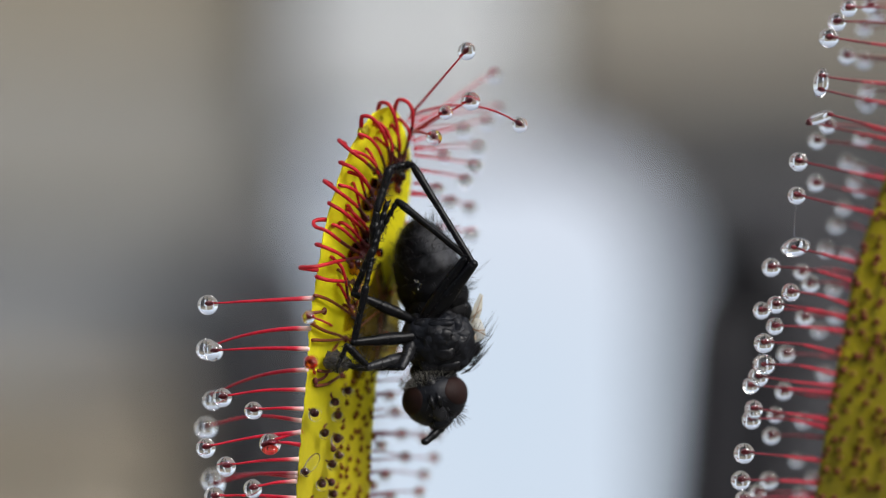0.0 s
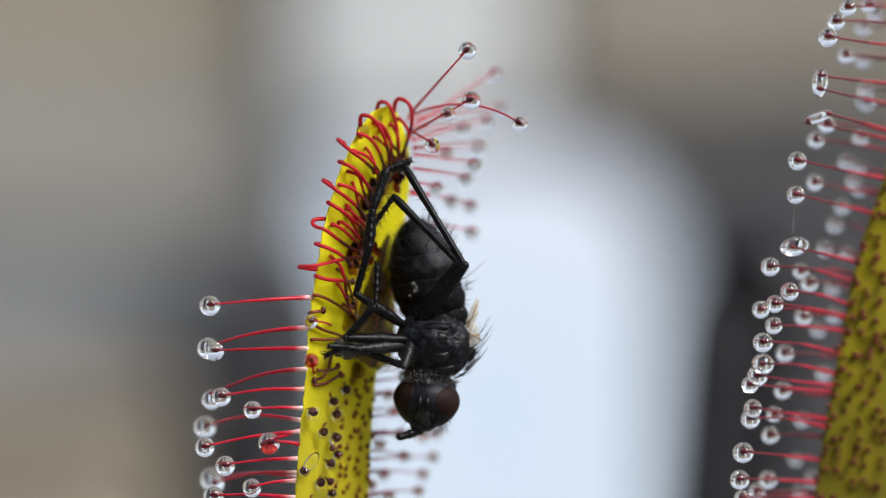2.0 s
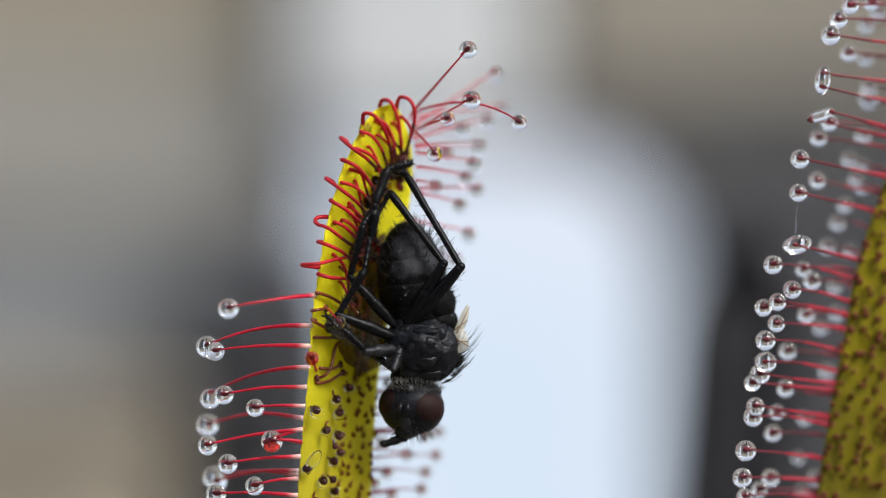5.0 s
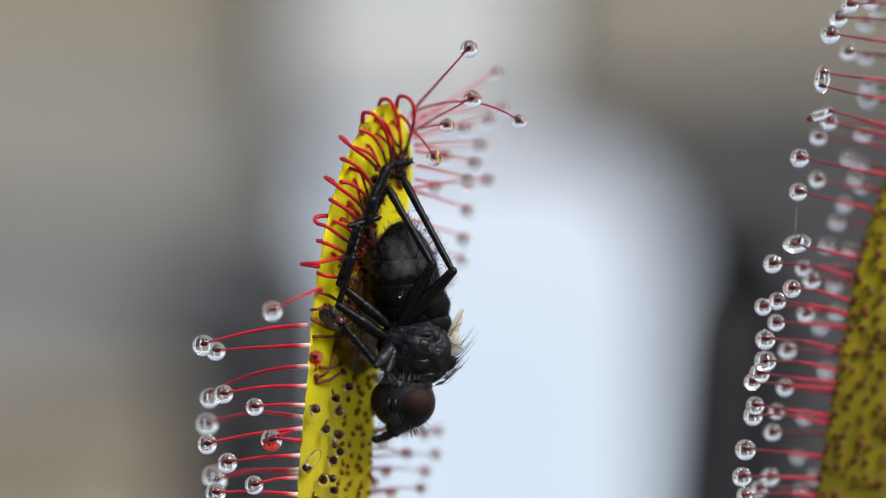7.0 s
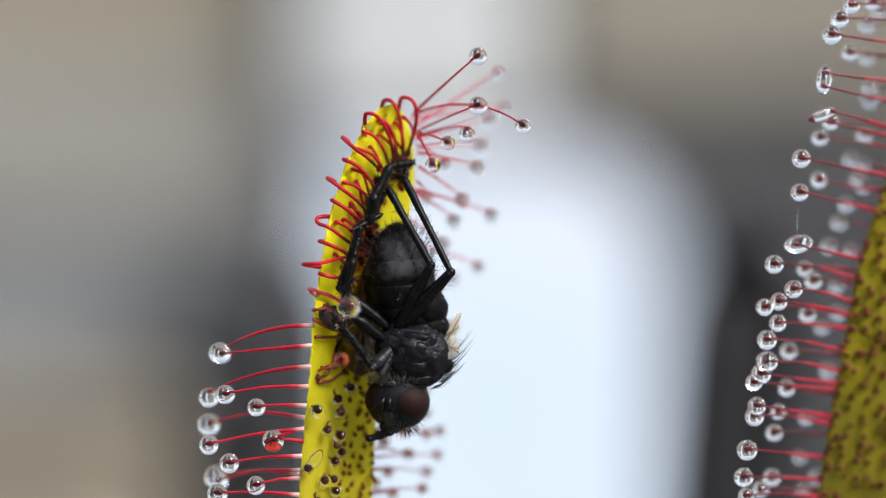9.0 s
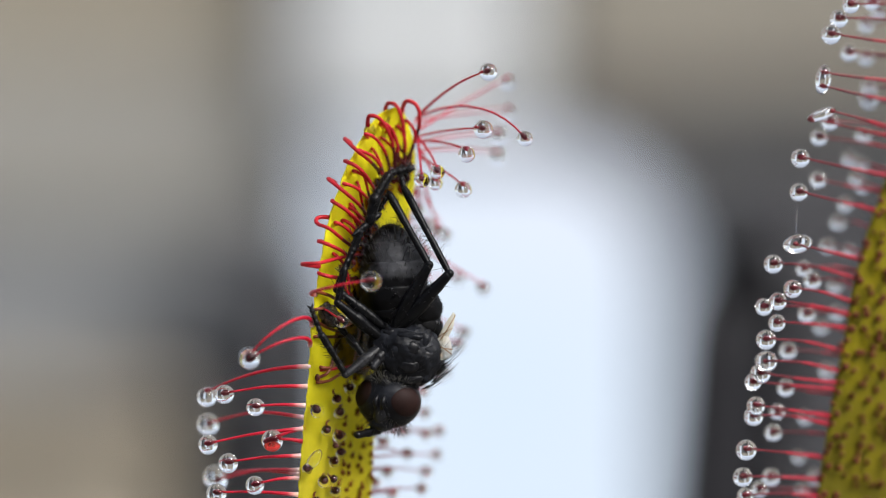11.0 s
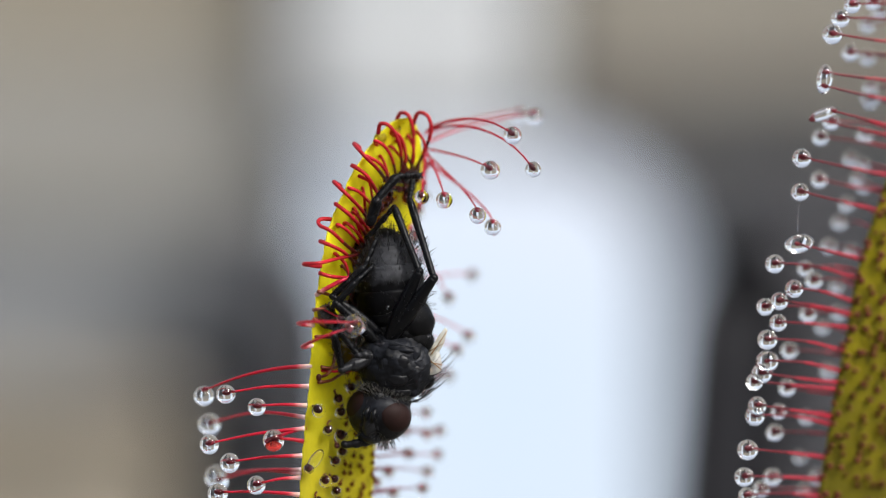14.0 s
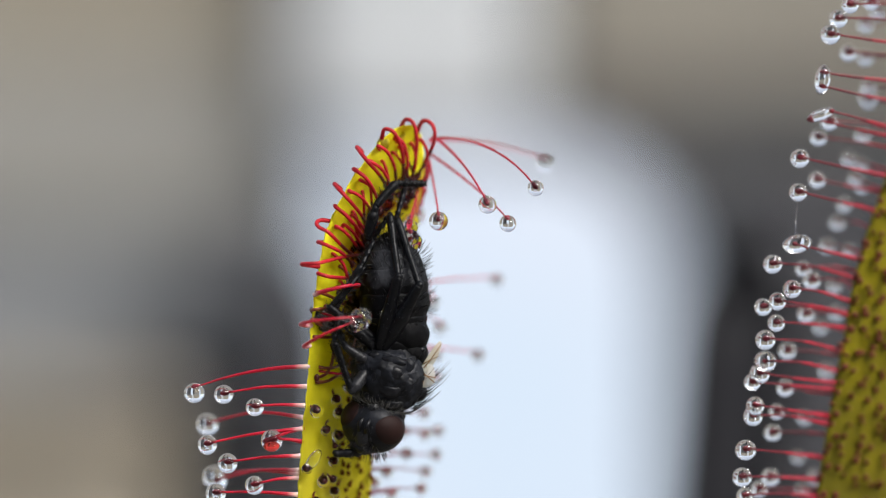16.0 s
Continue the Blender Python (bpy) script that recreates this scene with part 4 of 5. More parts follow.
mover(blade_point(578, 0.3), [(0, 546, 562, -.6), (1.5, 545, 567, -.6), (2.5, 556, 572, -.5), (3.5, 590, 575, -.2), (5, 600, 570, .6), (16, 605, 565, 1.1)], 12, bow=(0, -1, 0.2), n=4, slack=1.2, r0=2.6)


# ---- the second leaf, beside the first ----
EDGE_Y = [-200, 0, 100, 200, 310, 420, 500, 600, 720, 830, 900, 1400, 5298]
EDGE_X = [1665, 1650, 1630, 1602, 1568, 1530, 1508, 1491, 1468, 1450, 1440, 1470, 1590]
FOOT2 = P(1600, 441 + HIGH / S, 3.0)
FOOT2.z = 0.0
leaf2 = thing("sundew_leaf", FOOT2, "older yellow-green sundew leaf bristling with red dewy tentacles", "carnivorous plant", "sundew leaves")


def blade2_point(y, u, lift=0.0):
    a = float(np.interp(y, EDGE_Y, EDGE_X))
    w = float(np.interp(y, [-900, -600, 900, 1400, 5250], [6, 190, 210, 150, 30]))
    return P(a + w * u, y, 3.4 + 1.8 * u + 0.35 * math.sin(math.pi * u) - lift)


vs, fs = [], []
ys2 = list(range(-900, 910, 15)) + [1000, 1200, 1400, 1900, 2500, 3000, 3600, 4200, 4800, 5230]
for y in ys2:
    ring = []
    for i in range(9):
        u = 0.5 - 0.5 * math.cos(math.pi * i / 8)
        th = 0.05 + 0.16 * math.sqrt(max(0, 1 - (2 * u - 1) ** 2))
        p = blade2_point(y, u)
        ring.append((p - Vector((0, th * 1e-3, 0)), p + Vector((0, th * 1e-3, 0))))
    vs += [r[0] for r in ring] + [r[1] for r in reversed(ring)]
for i in range(len(ys2) - 1):
    for k in range(18):
        j = (k + 1) % 18
        fs.append((i * 18 + k, (i + 1) * 18 + k, (i + 1) * 18 + j, i * 18 + j))
fs += [tuple(range(18)), tuple((len(ys2) - 1) * 18 + k for k in range(18))[::-1]]
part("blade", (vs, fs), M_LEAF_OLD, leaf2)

SHARP = [(1503, 15), (1482, 40), (1468, 68), (1455, 135), (1453, 158), (1433, 216), (1470, 203), (1414, 287), (1411, 347), (1405, 438), (1366, 474), (1400, 518), (1374, 540), (1349, 550), (1372, 578),
         (1353, 608), (1352, 645), (1343, 668), (1330, 683), (1335, 725), (1331, 743), (1318, 803), (1312, 851), (1316, 884), (1345, 905)]
SOFT = [(1500, 100), (1447, 250), (1445, 325), (1420, 482), (1435, 503), (1425, 562), (1392, 627), (1388, 693), (1373, 735), (1366, 772), (1362, 851), (1342, 872), (1466, 222), (1540, 10)]
FAR = [(1530, 108), (1530, 50), (1535, 160), (1535, 186), (1525, 246), (1500, 288), (1522, 297), (1523, 336), (1493, 368), (1480, 400), (1462, 442), (1475, 512), (1450, 585), (1460, 662), (1422, 745),
       (1410, 815), (1440, 850), (1418, 872), (1552, 28), (1512, 322), (1500, 450), (1478, 560)]
for group, depth, size in ((SHARP, 1.1, 17), (SOFT, 3.1, 15.5), (FAR, 5.6, 13)):
    for x, y in group:
        bare = (x, y) in ((1455, 135), (1453, 158), (1433, 216), (1470, 203), (1405, 438), (1352, 645))
        d = depth + random.uniform(-0.3, 0.3)
        by = y + (float(np.interp(y, [0, 300, 500, 900], [14, 34, 18, 6])) + random.uniform(-8, 8)) * (1.0 if group is SHARP else 0.6)
        base = blade2_point(by, 0.0 if group is SHARP else 0.06, 0.1 if group is SHARP else -0.2)
        tentacle(leaf2, base, P(x, y, d), size * random.uniform(0.9, 1.1) * (not bare), (0, 0, random.uniform(-3, 9)), 4.0, 1.5, 6.4, 0.0, M_STALK_WINE, low=M_STALK_MID, low_share=random.uniform(0.35, 0.6))
for y in range(300, 905, 19):
    for u in (0.05, 0.17, 0.29, 0.41, 0.53):
        yy, uu = y + random.uniform(-9, 9), u + random.uniform(-0.04, 0.04)
        base = blade2_point(yy, uu, 0.1)
        if P(1580, 0, 3).x < base.x:
            continue
        tip = base + Vector((random.uniform(-8, 2) * S, -random.uniform(14, 30) * S, random.uniform(-3, 6) * S))
        tentacle(leaf2, base, tip, 0, (0, 0, 1), 3.4, 3.0, 10.0 * random.uniform(0.5, 1.15), 0.0, M_STALK_BROWN, knob=M_SPOT_RED)


# droplets that have run together on the second leaf, and a fine thread of mucilage
for x, y, d, rx, rz, tilt in ((1408, 438, 1.1, 27, 17, -12), (1453, 147, 1.1, 14, 27, 8), (1450, 209, 1.1, 27, 10, -22), (1352, 646, 1.1, 21, 19, 0), (1533, 180, 4.8, 20, 13, 20)):
    dc = P(x, y, d)
    part("droplet", ball(dc, (rx * S, 15 * S, rz * S), 28, 18, Matrix.Rotation(radians(tilt), 3, "Y")), M_DROP, leaf2, "large merged clear droplet", origin=dc)
part("thread", tube([P(1409, 360, 1.1), P(1406, 390, 1.1), P(1405, 425, 1.1)], [0.45 * S] * 3, 5), M_DROP, leaf2, "fine clear mucilage thread", origin=P(1409, 360, 1.1))


# ---- the fly ----
FLY_HOME = P(775, 602, 1.2)
fly = thing("fly", FLY_HOME, "black bristly fly with dark red eyes, stuck head down", "insect")
FLY_PATH = [(0, 775, 602, 0, 1.2), (1.5, 767, 606, 1.5, 1.15), (2.5, 765, 610, 2, 1.1), (3.5, 758, 613, 3, 1.05), (4.2, 752, 615, 4, 1.0), (6.5, 734, 617, 6, .9), (8, 732, 622, 6.5, .9), (9, 728, 624, 7, .85),
            (11.5, 712, 622, 10, .8), (12.5, 708, 622, 10, .75), (13.5, 700, 637, 12, .7), (14, 697, 645, 12.5, .7), (15, 691, 655, 13.5, .65), (16, 685, 665, 14.5, .6)]


def fly_pose(t):
    x, y, a, d = at_time(FLY_PATH, t)
    return Matrix.Translation(PT(t, x, y, d)) @ Matrix.Rotation(radians(a), 4, "Y")


MOVES.append((fly, [(t, fly_pose(t)) for t in TS]))
rng = random.Random(7)


def Q(x, y, d=0.0):
    """A point of a body part's own plan: right, down and back from its middle."""
    return Vector((x * S, d * S, -y * S))


def body_part(name, shape, mats, rows, label=""):
    """A part of the fly with its own course: rows of seconds, place, depth in millimetres, lean and turn in degrees."""
    ob = new(name, mesh_of(name, shape, mats))
    ob.parent = fly
    HOME[ob.name] = Vector()
    keys = []
    for t in TS:
        x, y, d, lean, turn = at_time(rows, t)
        d += at_time(FLY_PATH, t)[3]
        want = Matrix.Translation(PT(t, x, y, d)) @ Matrix.Rotation(radians(lean), 4, "Y") @ Matrix.Rotation(radians(-turn), 4, "Z")
        keys.append((t, fly_pose(t).inverted() @ want))
    MOVES.append((ob, keys))
    return tagged(ob, label) if label else ob


def hair(p, way, length, r=0.8, droop=0.25):
    way = way.normalized()
    side = Vector((0, 0, -1)) * droop * length
    pts = [p + way * length * k + side * k * k for k in (0, 0.35, 0.7, 1.0)]
    return tube(pts, [r * S, r * 0.8 * S, r * 0.5 * S, r * 0.12 * S], 4)


def hairs_on(c, r, n, lo, hi, wide=0.8, keep=None, lean=0.0, mess=0.5, droop=0.25):
    out = []
    while len(out) < n:
        v = Vector((rng.gauss(0, 1), rng.gauss(0, 1), rng.gauss(0, 1))).normalized()
        if keep and not keep(v):
            continue
        p = c + Vector((v.x * r[0], v.y * r[1], v.z * r[2])) * S
        nrm = Vector((v.x / r[0], v.y / r[1], v.z / r[2])).normalized()
        way = nrm + Vector((rng.uniform(-mess, mess), rng.uniform(-mess, mess), rng.uniform(-mess, mess) + lean))
        out.append(hair(p, way, rng.uniform(lo, hi) * S, wide, droop))
    return joined(*out)


def egg(c, r, seg=28, rings=20, tilt=0.0, amp=0.0, size=14, seed=0.0):
    """A smooth rounded body, slightly uneven where amp is given."""
    shape = ball(c, [k * S for k in r], seg, rings, Matrix.Rotation(radians(tilt), 3, "Y"))
    return rough(shape, amp, size, seed) if amp else shape


def lathe(pts, squash=0.95, seg=48):
    """A body of rings: pts of (x offset, y, radius)."""
    vs, fs = [], []
    for ox, y, r in pts:
        for k in range(seg):
            a = 2 * math.pi * k / seg
            vs.append(Q(ox + r * math.cos(a), y, r * squash * math.sin(a)))
    for i in range(len(pts) - 1):
        for k in range(seg):
            j = (k + 1) % seg
            fs.append((i * seg + k, i * seg + j, (i + 1) * seg + j, (i + 1) * seg + k))
    fs += [tuple(range(seg))[::-1], tuple((len(pts) - 1) * seg + k for k in range(seg))]
    return vs, fs


# abdomen: five overlapping plates, blunt at the tip
GIRTH_Y = [-97, -94, -88, -78, -62, -36, 0, 40, 70, 92]
GIRTH_R = [3, 13, 22, 33, 44, 55, 62, 62, 54, 40]


def girth(y):
    return float(np.interp(y, GIRTH_Y, GIRTH_R))


core = lathe([(0, y, girth(y) * 0.93) for y in range(92, -98, -6)], 1.0)
abdomen = body_part("abdomen", rough(core, 1.5, 16, 5), M_FLY_BLACK,
                    [(0, 757, 480, .7, -13, 0), (2.5, 748, 480, .6, -12, 6), (4, 736, 487, .45, -8, 22), (6.5, 718, 488, .3, -6, 32), (8, 713, 489, .3, -5, 34), (9, 709, 490, .3, -5, 34),
                     (11.5, 693, 492, .3, -3, 38), (12.5, 690, 494, .3, -3, 38), (14, 690, 499, .3, -6, 40), (16, 697, 505, .3, -3, 42)])
EDGES = [94, 56, 14, -30, -66, -97]
for i in range(5):
    y0, y1 = EDGES[i] + (9 if i else 0), EDGES[i + 1]
    rows = []
    for k in range(17):
        s = k / 16
        y = y0 + (y1 - y0) * s
        lip = 0.955 + 0.055 * math.sin(min(1, s * 1.25) * math.pi / 2) - (0.05 if s > 0.96 else 0)
        rows.append((0, y, max(2, girth(y) * lip)))
    shape = rough(lathe(rows, 1.0, 72), 1.3, 12, i * 3.1)
    dust = []
    for v in shape[0]:
        m = v / S
        off = abs(math.degrees(math.atan2(m.x, -m.y)) - 42 - 26 * noise.noise(m * 0.05)) + 14 * noise.noise(m * 0.16)
        low = -m.z - 4 - 14 * noise.noise(m * 0.08)
        dust.append(min(1, max(0, (58 - off) / 26)) * min(1, max(0, -low / 14)) * min(1, max(0, (84 - m.z) / 18)))
    plate = part("tergite", shape, M_ABDOMEN, abdomen, "black plate with grey dusting" if max(dust) > .5 else "")
    plate.data.attributes.new("dust", "FLOAT", "POINT").data.foreach_set("value", dust)
part("bristles", joined(hairs_on(Q(0, -4), (57, 57, 88), 300, 9, 20, 0.6, None, 0.8, 0.3, -0.1), hairs_on(Q(12, -40), (46, 46, 50), 60, 16, 30, 0.8, lambda v: v.x > .3, 0.6, 0.3, -0.1),
                        hairs_on(Q(22, 34), (46, 48, 48), 120, 10, 24, 0.75, lambda v: v.x > .1, 0.4, 0.35, -0.1), hair(Q(58, 30), Vector((1, -.2, .25)), 62 * S, 1.0, -.2), hair(Q(56, 44), Vector((1, -.2, .1)), 40 * S, 1.0, -.2)), M_HAIR, abdomen)
part("hair_coat", hairs_on(Q(0, -4), (57, 57, 89), 420, 7, 14, 0.4, lambda v: v.y < .3, 1.6, 0.3, 0.0), M_HAIR_GREY, abdomen, "short grey hair lying on the abdomen")

# thorax with its plates, the feet of the legs and the scutellum
base = FLY_HOME + Q(2, -80, 12)
part("abdomen_base", egg(base, (54, 50, 46), 56, 40, 0, 2.2, 18, 13), M_FLY_BLACK, fly, "velvet-black first ring of the abdomen", origin=base)
part("waist", joined(egg(FLY_HOME + Q(-6, -56, 4), (46, 40, 34), 40, 28, -8, 2, 16, 8), egg(FLY_HOME + Q(20, -50, 14), (42, 40, 36), 40, 28, 10, 2, 14, 9)), M_FLY_BLACK, fly)
thorax = part("thorax", joined(egg(FLY_HOME + Q(0, 0), (64, 58, 62), 110, 78, 0, 3.6, 20, 1), egg(FLY_HOME + Q(30, 6, -4), (40, 44, 52), 72, 52, 12, 3, 14, 2), egg(FLY_HOME + Q(-30, -4, -8), (36, 40, 46), 64, 48, 0, 3, 14, 3)), M_FLY_DUST, fly)
for x, y, d, rx, ry, tilt in ((-26, -28, -42, 17, 9, 8), (6, -30, -52, 24, 8, -4), (30, -26, -44, 13, 16, 25), (10, -8, -56, 17, 14, -25), (34, 4, -44, 18, 17, -20), (12, 22, -52, 20, 13, -12), (40, 32, -32, 14, 18, -30),
                              (-14, -6, -54, 11, 20, 28), (-40, -20, -36, 12, 20, 40), (-34, 12, -38, 14, 18, 30), (18, 44, -38, 24, 12, -10), (-16, 42, -40, 18, 14, 10), (52, 10, -20, 11, 20, -15)):
    pc = FLY_HOME + Q(x, y, d + 5)
    part("plate", egg(pc, (rx, 8, ry), 28, 18, tilt, 1.6, 8, x), M_FLY if (x + y) % 4 else M_FLY_DUST, thorax, origin=pc)
for pts in (((-34, -38, -44), (-8, -40, -55), (22, -38, -55), (34, -44, -46)), ((24, -12, -56), (36, -14, -52), (50, -22, -40))):
    line = bezier([FLY_HOME + Q(*p) for p in pts], 5)
    part("suture", rough(tube(line, [0.65 * S] * len(line), 6), 0.8, 4, pts[0][0]), M_FLY_SEAM, thorax, "grey seam between plates")
long_bristles = []
for i in range(19):
    a = radians(-64 + 76 * i / 18 + rng.uniform(-3, 3))
    root = FLY_HOME + Q(14 + 56 * math.cos(a), 6 - 62 * math.sin(a), rng.uniform(-26, 10))
    long_bristles.append(hair(root, Vector((.8, rng.uniform(-.3, .1), rng.uniform(.3, .6) + .4 * math.sin(a))), rng.uniform(26, 46) * S, 1.05, -0.7))
part("bristles", joined(hairs_on(FLY_HOME, (66, 60, 62), 130, 7, 17, 0.55, None, 0.6, 0.3, -0.2), hairs_on(FLY_HOME + Q(30, 20, 0), (34, 34, 50), 12, 16, 30, 0.9, lambda v: v.x > 0.55 and -.75 < v.z < 0.45, 0.75, 0.12, -0.55), *long_bristles,
                        hairs_on(FLY_HOME + Q(34, 6, 0), (34, 38, 46), 40, 14, 30, 0.8, lambda v: v.x > 0.3, 0.5, 0.25, -0.4)), M_HAIR, thorax)
sc = FLY_HOME + Q(62, 12, 2)
part("scutellum", egg(sc, (14, 22, 20), 24, 16, -15, 1.5, 8), M_FLY, thorax, origin=sc)
for x, y, rx, ry in ((54, -2, 8, 6), (60, 8, 6, 5), (50, 6, 6, 7), (64, -4, 5, 5)):
    rc = FLY_HOME + Q(x, y, -18)
    part("wing_root", egg(rc, (rx, 7, ry), 14, 10, x * 3, 1.2, 5, y), M_WING_ROOT, thorax, "amber-brown root of the wing", origin=rc)
hk = FLY_HOME + Q(42, -56, -6)
part("haltere", joined(egg(hk + Q(6, -4), (7, 7, 6), 14, 10), tube([hk + Q(-14, 10), hk, hk + Q(6, -4)], [2 * S] * 3, 6)), M_FLY, thorax, origin=hk)
part("neck", egg(FLY_HOME + Q(-10, 56, 2), (40, 36, 28), 36, 24, 0, 2, 14, 12), M_FLY_BLACK, fly)

HEAD = (58, 50, 50)


def head_patch(azimuth, height, wide, tall, proud, n=30, rings=14):
    """A domed patch that follows the roundness of the head: where its middle looks, and its half sizes, in degrees."""
    vs, fs = [], []
    for i in range(rings + 1):
        s = i / rings
        for k in range(n):
            a = 2 * math.pi * k / n
            az, el = radians(azimuth + wide * s * math.cos(a)), radians(height + tall * s * math.sin(a))
            out = 1 + proud * (1 - s ** 3) - 0.02 * (s > 0.99)
            vs.append(Vector((HEAD[0] * math.sin(az) * math.cos(el), -HEAD[1] * math.cos(az) * math.cos(el), HEAD[2] * math.sin(el))) * out * S + Q(0, 0, 2))
    for i in range(rings):
        for k in range(n):
            j = (k + 1) % n
            fs.append((i * n + k, i * n + j, (i + 1) * n + j, (i + 1) * n + k)[::-1])
    return vs, fs


# head: turns and leans on the body
head = body_part("head", joined(egg(Q(0, 0, 2), HEAD, 80, 56, 0, 0.7, 18, 4), egg(Q(0, -28, 8), (50, 42, 24), 40, 26, 0, 1.5, 12, 6)), M_FLY_DUST,
                 [(0, 770, 705, -.05, -18, 0), (1, 762, 706, -.05, -8, 3), (2, 755, 709, -.05, 4, 6), (2.5, 752, 711, -.05, 6, 6), (3.5, 748, 713, -.05, 5, 8), (4, 739, 727, -.05, 4, 12), (6.5, 715, 712, -.05, 1, 24), (8, 711, 711, -.05, 0, 26),
                  (9, 704, 711, -.05, 2, 25), (11.5, 684, 708, -.05, 8, 17), (12.5, 680, 711, -.05, 9, 15), (13.5, 675, 725, -.05, 12, 17), (14, 671, 732, -.05, 13, 18), (15, 665, 744, -.05, 15, 18), (16, 660, 752, -.05, 17, 18)])
for side in (-1, 1):
    eye = head_patch(side * 58, 2 if side > 0 else 12, 39, 33, 0.06)
    part("eye", eye, M_EYE, head, "dark red-brown compound eye")
    part("brow", rough(tube(bezier([Q(side * 11, -40, -23), Q(side * 12, -12, -42), Q(side * 16, 28, -37)], 6), [3.2 * S] * 13, 8), 0.8, 6, side), M_FLY_GREY, head, origin=Q(side * 15, -40, -24))
    part("antenna", joined(tube([Q(side * 6, -12, -42), Q(side * 7, 2, -50), Q(side * 6, 16, -46)], [3 * S, 5.5 * S, 3.5 * S], 8), hair(Q(side * 7, 0, -52), Vector((side * .8, -.5, -.6)), 24 * S, 0.7)), M_FLY, head, origin=Q(side * 6, -12, -42))
part("face", egg(Q(0, 8, -18), (22, 30, 42), 32, 22, 0, 1.0, 12, 3), M_FLY_GREY, head)
part("forehead", egg(Q(0, -24, -22), (18, 20, 24), 28, 20, 0, 0.8, 10, 8), M_FLY, head)
part("mouth_edge", egg(Q(-2, 42, -12), (24, 24, 14), 28, 18, -6, 1.5, 8, 2), M_FLY_DUST, head)
part("proboscis", joined(rough(tube(bezier([Q(-4, 46, -10), Q(-14, 56, -16), Q(-28, 63, -24), Q(-38, 67, -28)], 5), [11 * S] * 5 + [8 * S] * 5 + [6.5 * S] * 6, 12), 0.8, 6), egg(Q(-40, 67, -29), (8, 7, 6.5), 14, 10, 20)), M_FLY, head)
part("bristles", joined(hairs_on(Q(0, 0), (55, 48, 47), 60, 7, 15, 0.55, lambda v: v.z > 0.5 or v.z < -0.7), hairs_on(Q(14, 26, -4), (30, 30, 24), 46, 8, 22, 0.7, lambda v: v.z < -0.1 and v.x > -.2, 0.0, 0.4, 0.0),
                        hairs_on(Q(-6, 36, -8), (22, 24, 14), 24, 12, 24, 0.7, lambda v: v.z < 0, -0.5, 0.4, 0.2), hairs_on(Q(0, 10, -18), (20, 30, 40), 36, 6, 13, 0.5, lambda v: v.y < 0)), M_HAIR, head)
part("hair_fringe", hairs_on(Q(0, -38, 2), (50, 44, 14), 800, 6, 15, 0.28, lambda v: v.y < 0.3, 0.9, 0.3, 0.0), M_HAIR_PALE, head, "pale grey fringe of hair")


# what is left of the wing
def membrane(outline, d, mat, label):
    """A thin crumpled sheet with the given outline."""
    n = len(outline)
    front = [FLY_HOME + Q(x, y, d + 5 * math.sin(x * 0.35 + y * 0.2)) for x, y in outline]
    mid = sum(front, Vector()) / n + Vector((0, -5 * S, 0))
    inner = [f.lerp(mid, 0.5) + Vector((0, 3 * S * math.sin(i * 2.4), 0)) for i, f in enumerate(front)]
    sheet = front + inner + [mid]
    m = len(sheet)
    vs = sheet + [p + Vector((0, 2 * S, 0)) for p in sheet]
    fs = [(i, (i + 1) % n, (i + 1) % n + n, i + n) for i in range(n)] + [(i + n, (i + 1) % n + n, 2 * n) for i in range(n)]
    fs += [tuple(k + m for k in reversed(f)) for f in fs] + [(i + m, (i + 1) % n + m, (i + 1) % n, i) for i in range(n)]
    wing = part("wing", (vs, fs), mat, fly, label)
    for a, b in ((0, n // 2), (1, n // 2 + 1)):
        part("vein", tube([front[a] - Vector((0, 3 * S, 0)), mid - Vector((0, 3 * S, 0)), front[b] - Vector((0, 3 * S, 0))], [1.1 * S, 0.9 * S, 0.6 * S], 5), M_WING_ROOT, wing)


membrane([(50, -10), (56, -36), (66, -66), (75, -84), (80, -80), (79, -56), (72, -32), (64, -12)], -14, M_WING, "pale yellowish crumpled wing stub")
membrane([(68 + 16 * math.cos(a) + 2 * math.sin(3 * a), -18 + 22 * math.sin(a)) for a in [math.pi * k / 8 for k in range(16)]], -20, M_WING_PALE, "whitish rounded wing lobe")

# the other wing, soaked and plastered on the leaf under the body
far_wing = [(-70, -150), (-68, -200), (-84, -196), (-112, -130), (-132, -64), (-146, -20), (-140, 22), (-112, 46), (-84, 44), (-72, 20), (-68, -20)]
n = len(far_wing)
rim = [Q(x, y, (x + 90) * 1.15 + 3 * math.sin(x * .21 + y * .17)) for x, y in far_wing]
mid = sum(rim, Vector()) / n
vs, fs = [], []
for ring in range(7):
    for p in bezier(rim + [rim[0]], 4)[:-1]:
        q = mid.lerp(p, 0.06 + 0.157 * ring + (0.07 * noise.noise(p / (9 * S)) if ring == 6 else 0))
        vs.append(q + Vector((0, 5 * S * noise.noise(q / (14 * S)), 0)))
m = len(vs) // 7
for ring in range(6):
    for i in range(m):
        j = (i + 1) % m
        fs.append((ring * m + i, ring * m + j, (ring + 1) * m + j, (ring + 1) * m + i))
fs.append(tuple(range(m))[::-1])
# it slides over the slanting face of the leaf and lags behind the body later on
WING_PATH = [(t, x + 4.8 * max(0, t - 6.5), y - 9 * max(0, t - 11.5), a * 0.5, d) for t, x, y, a, d in FLY_PATH]
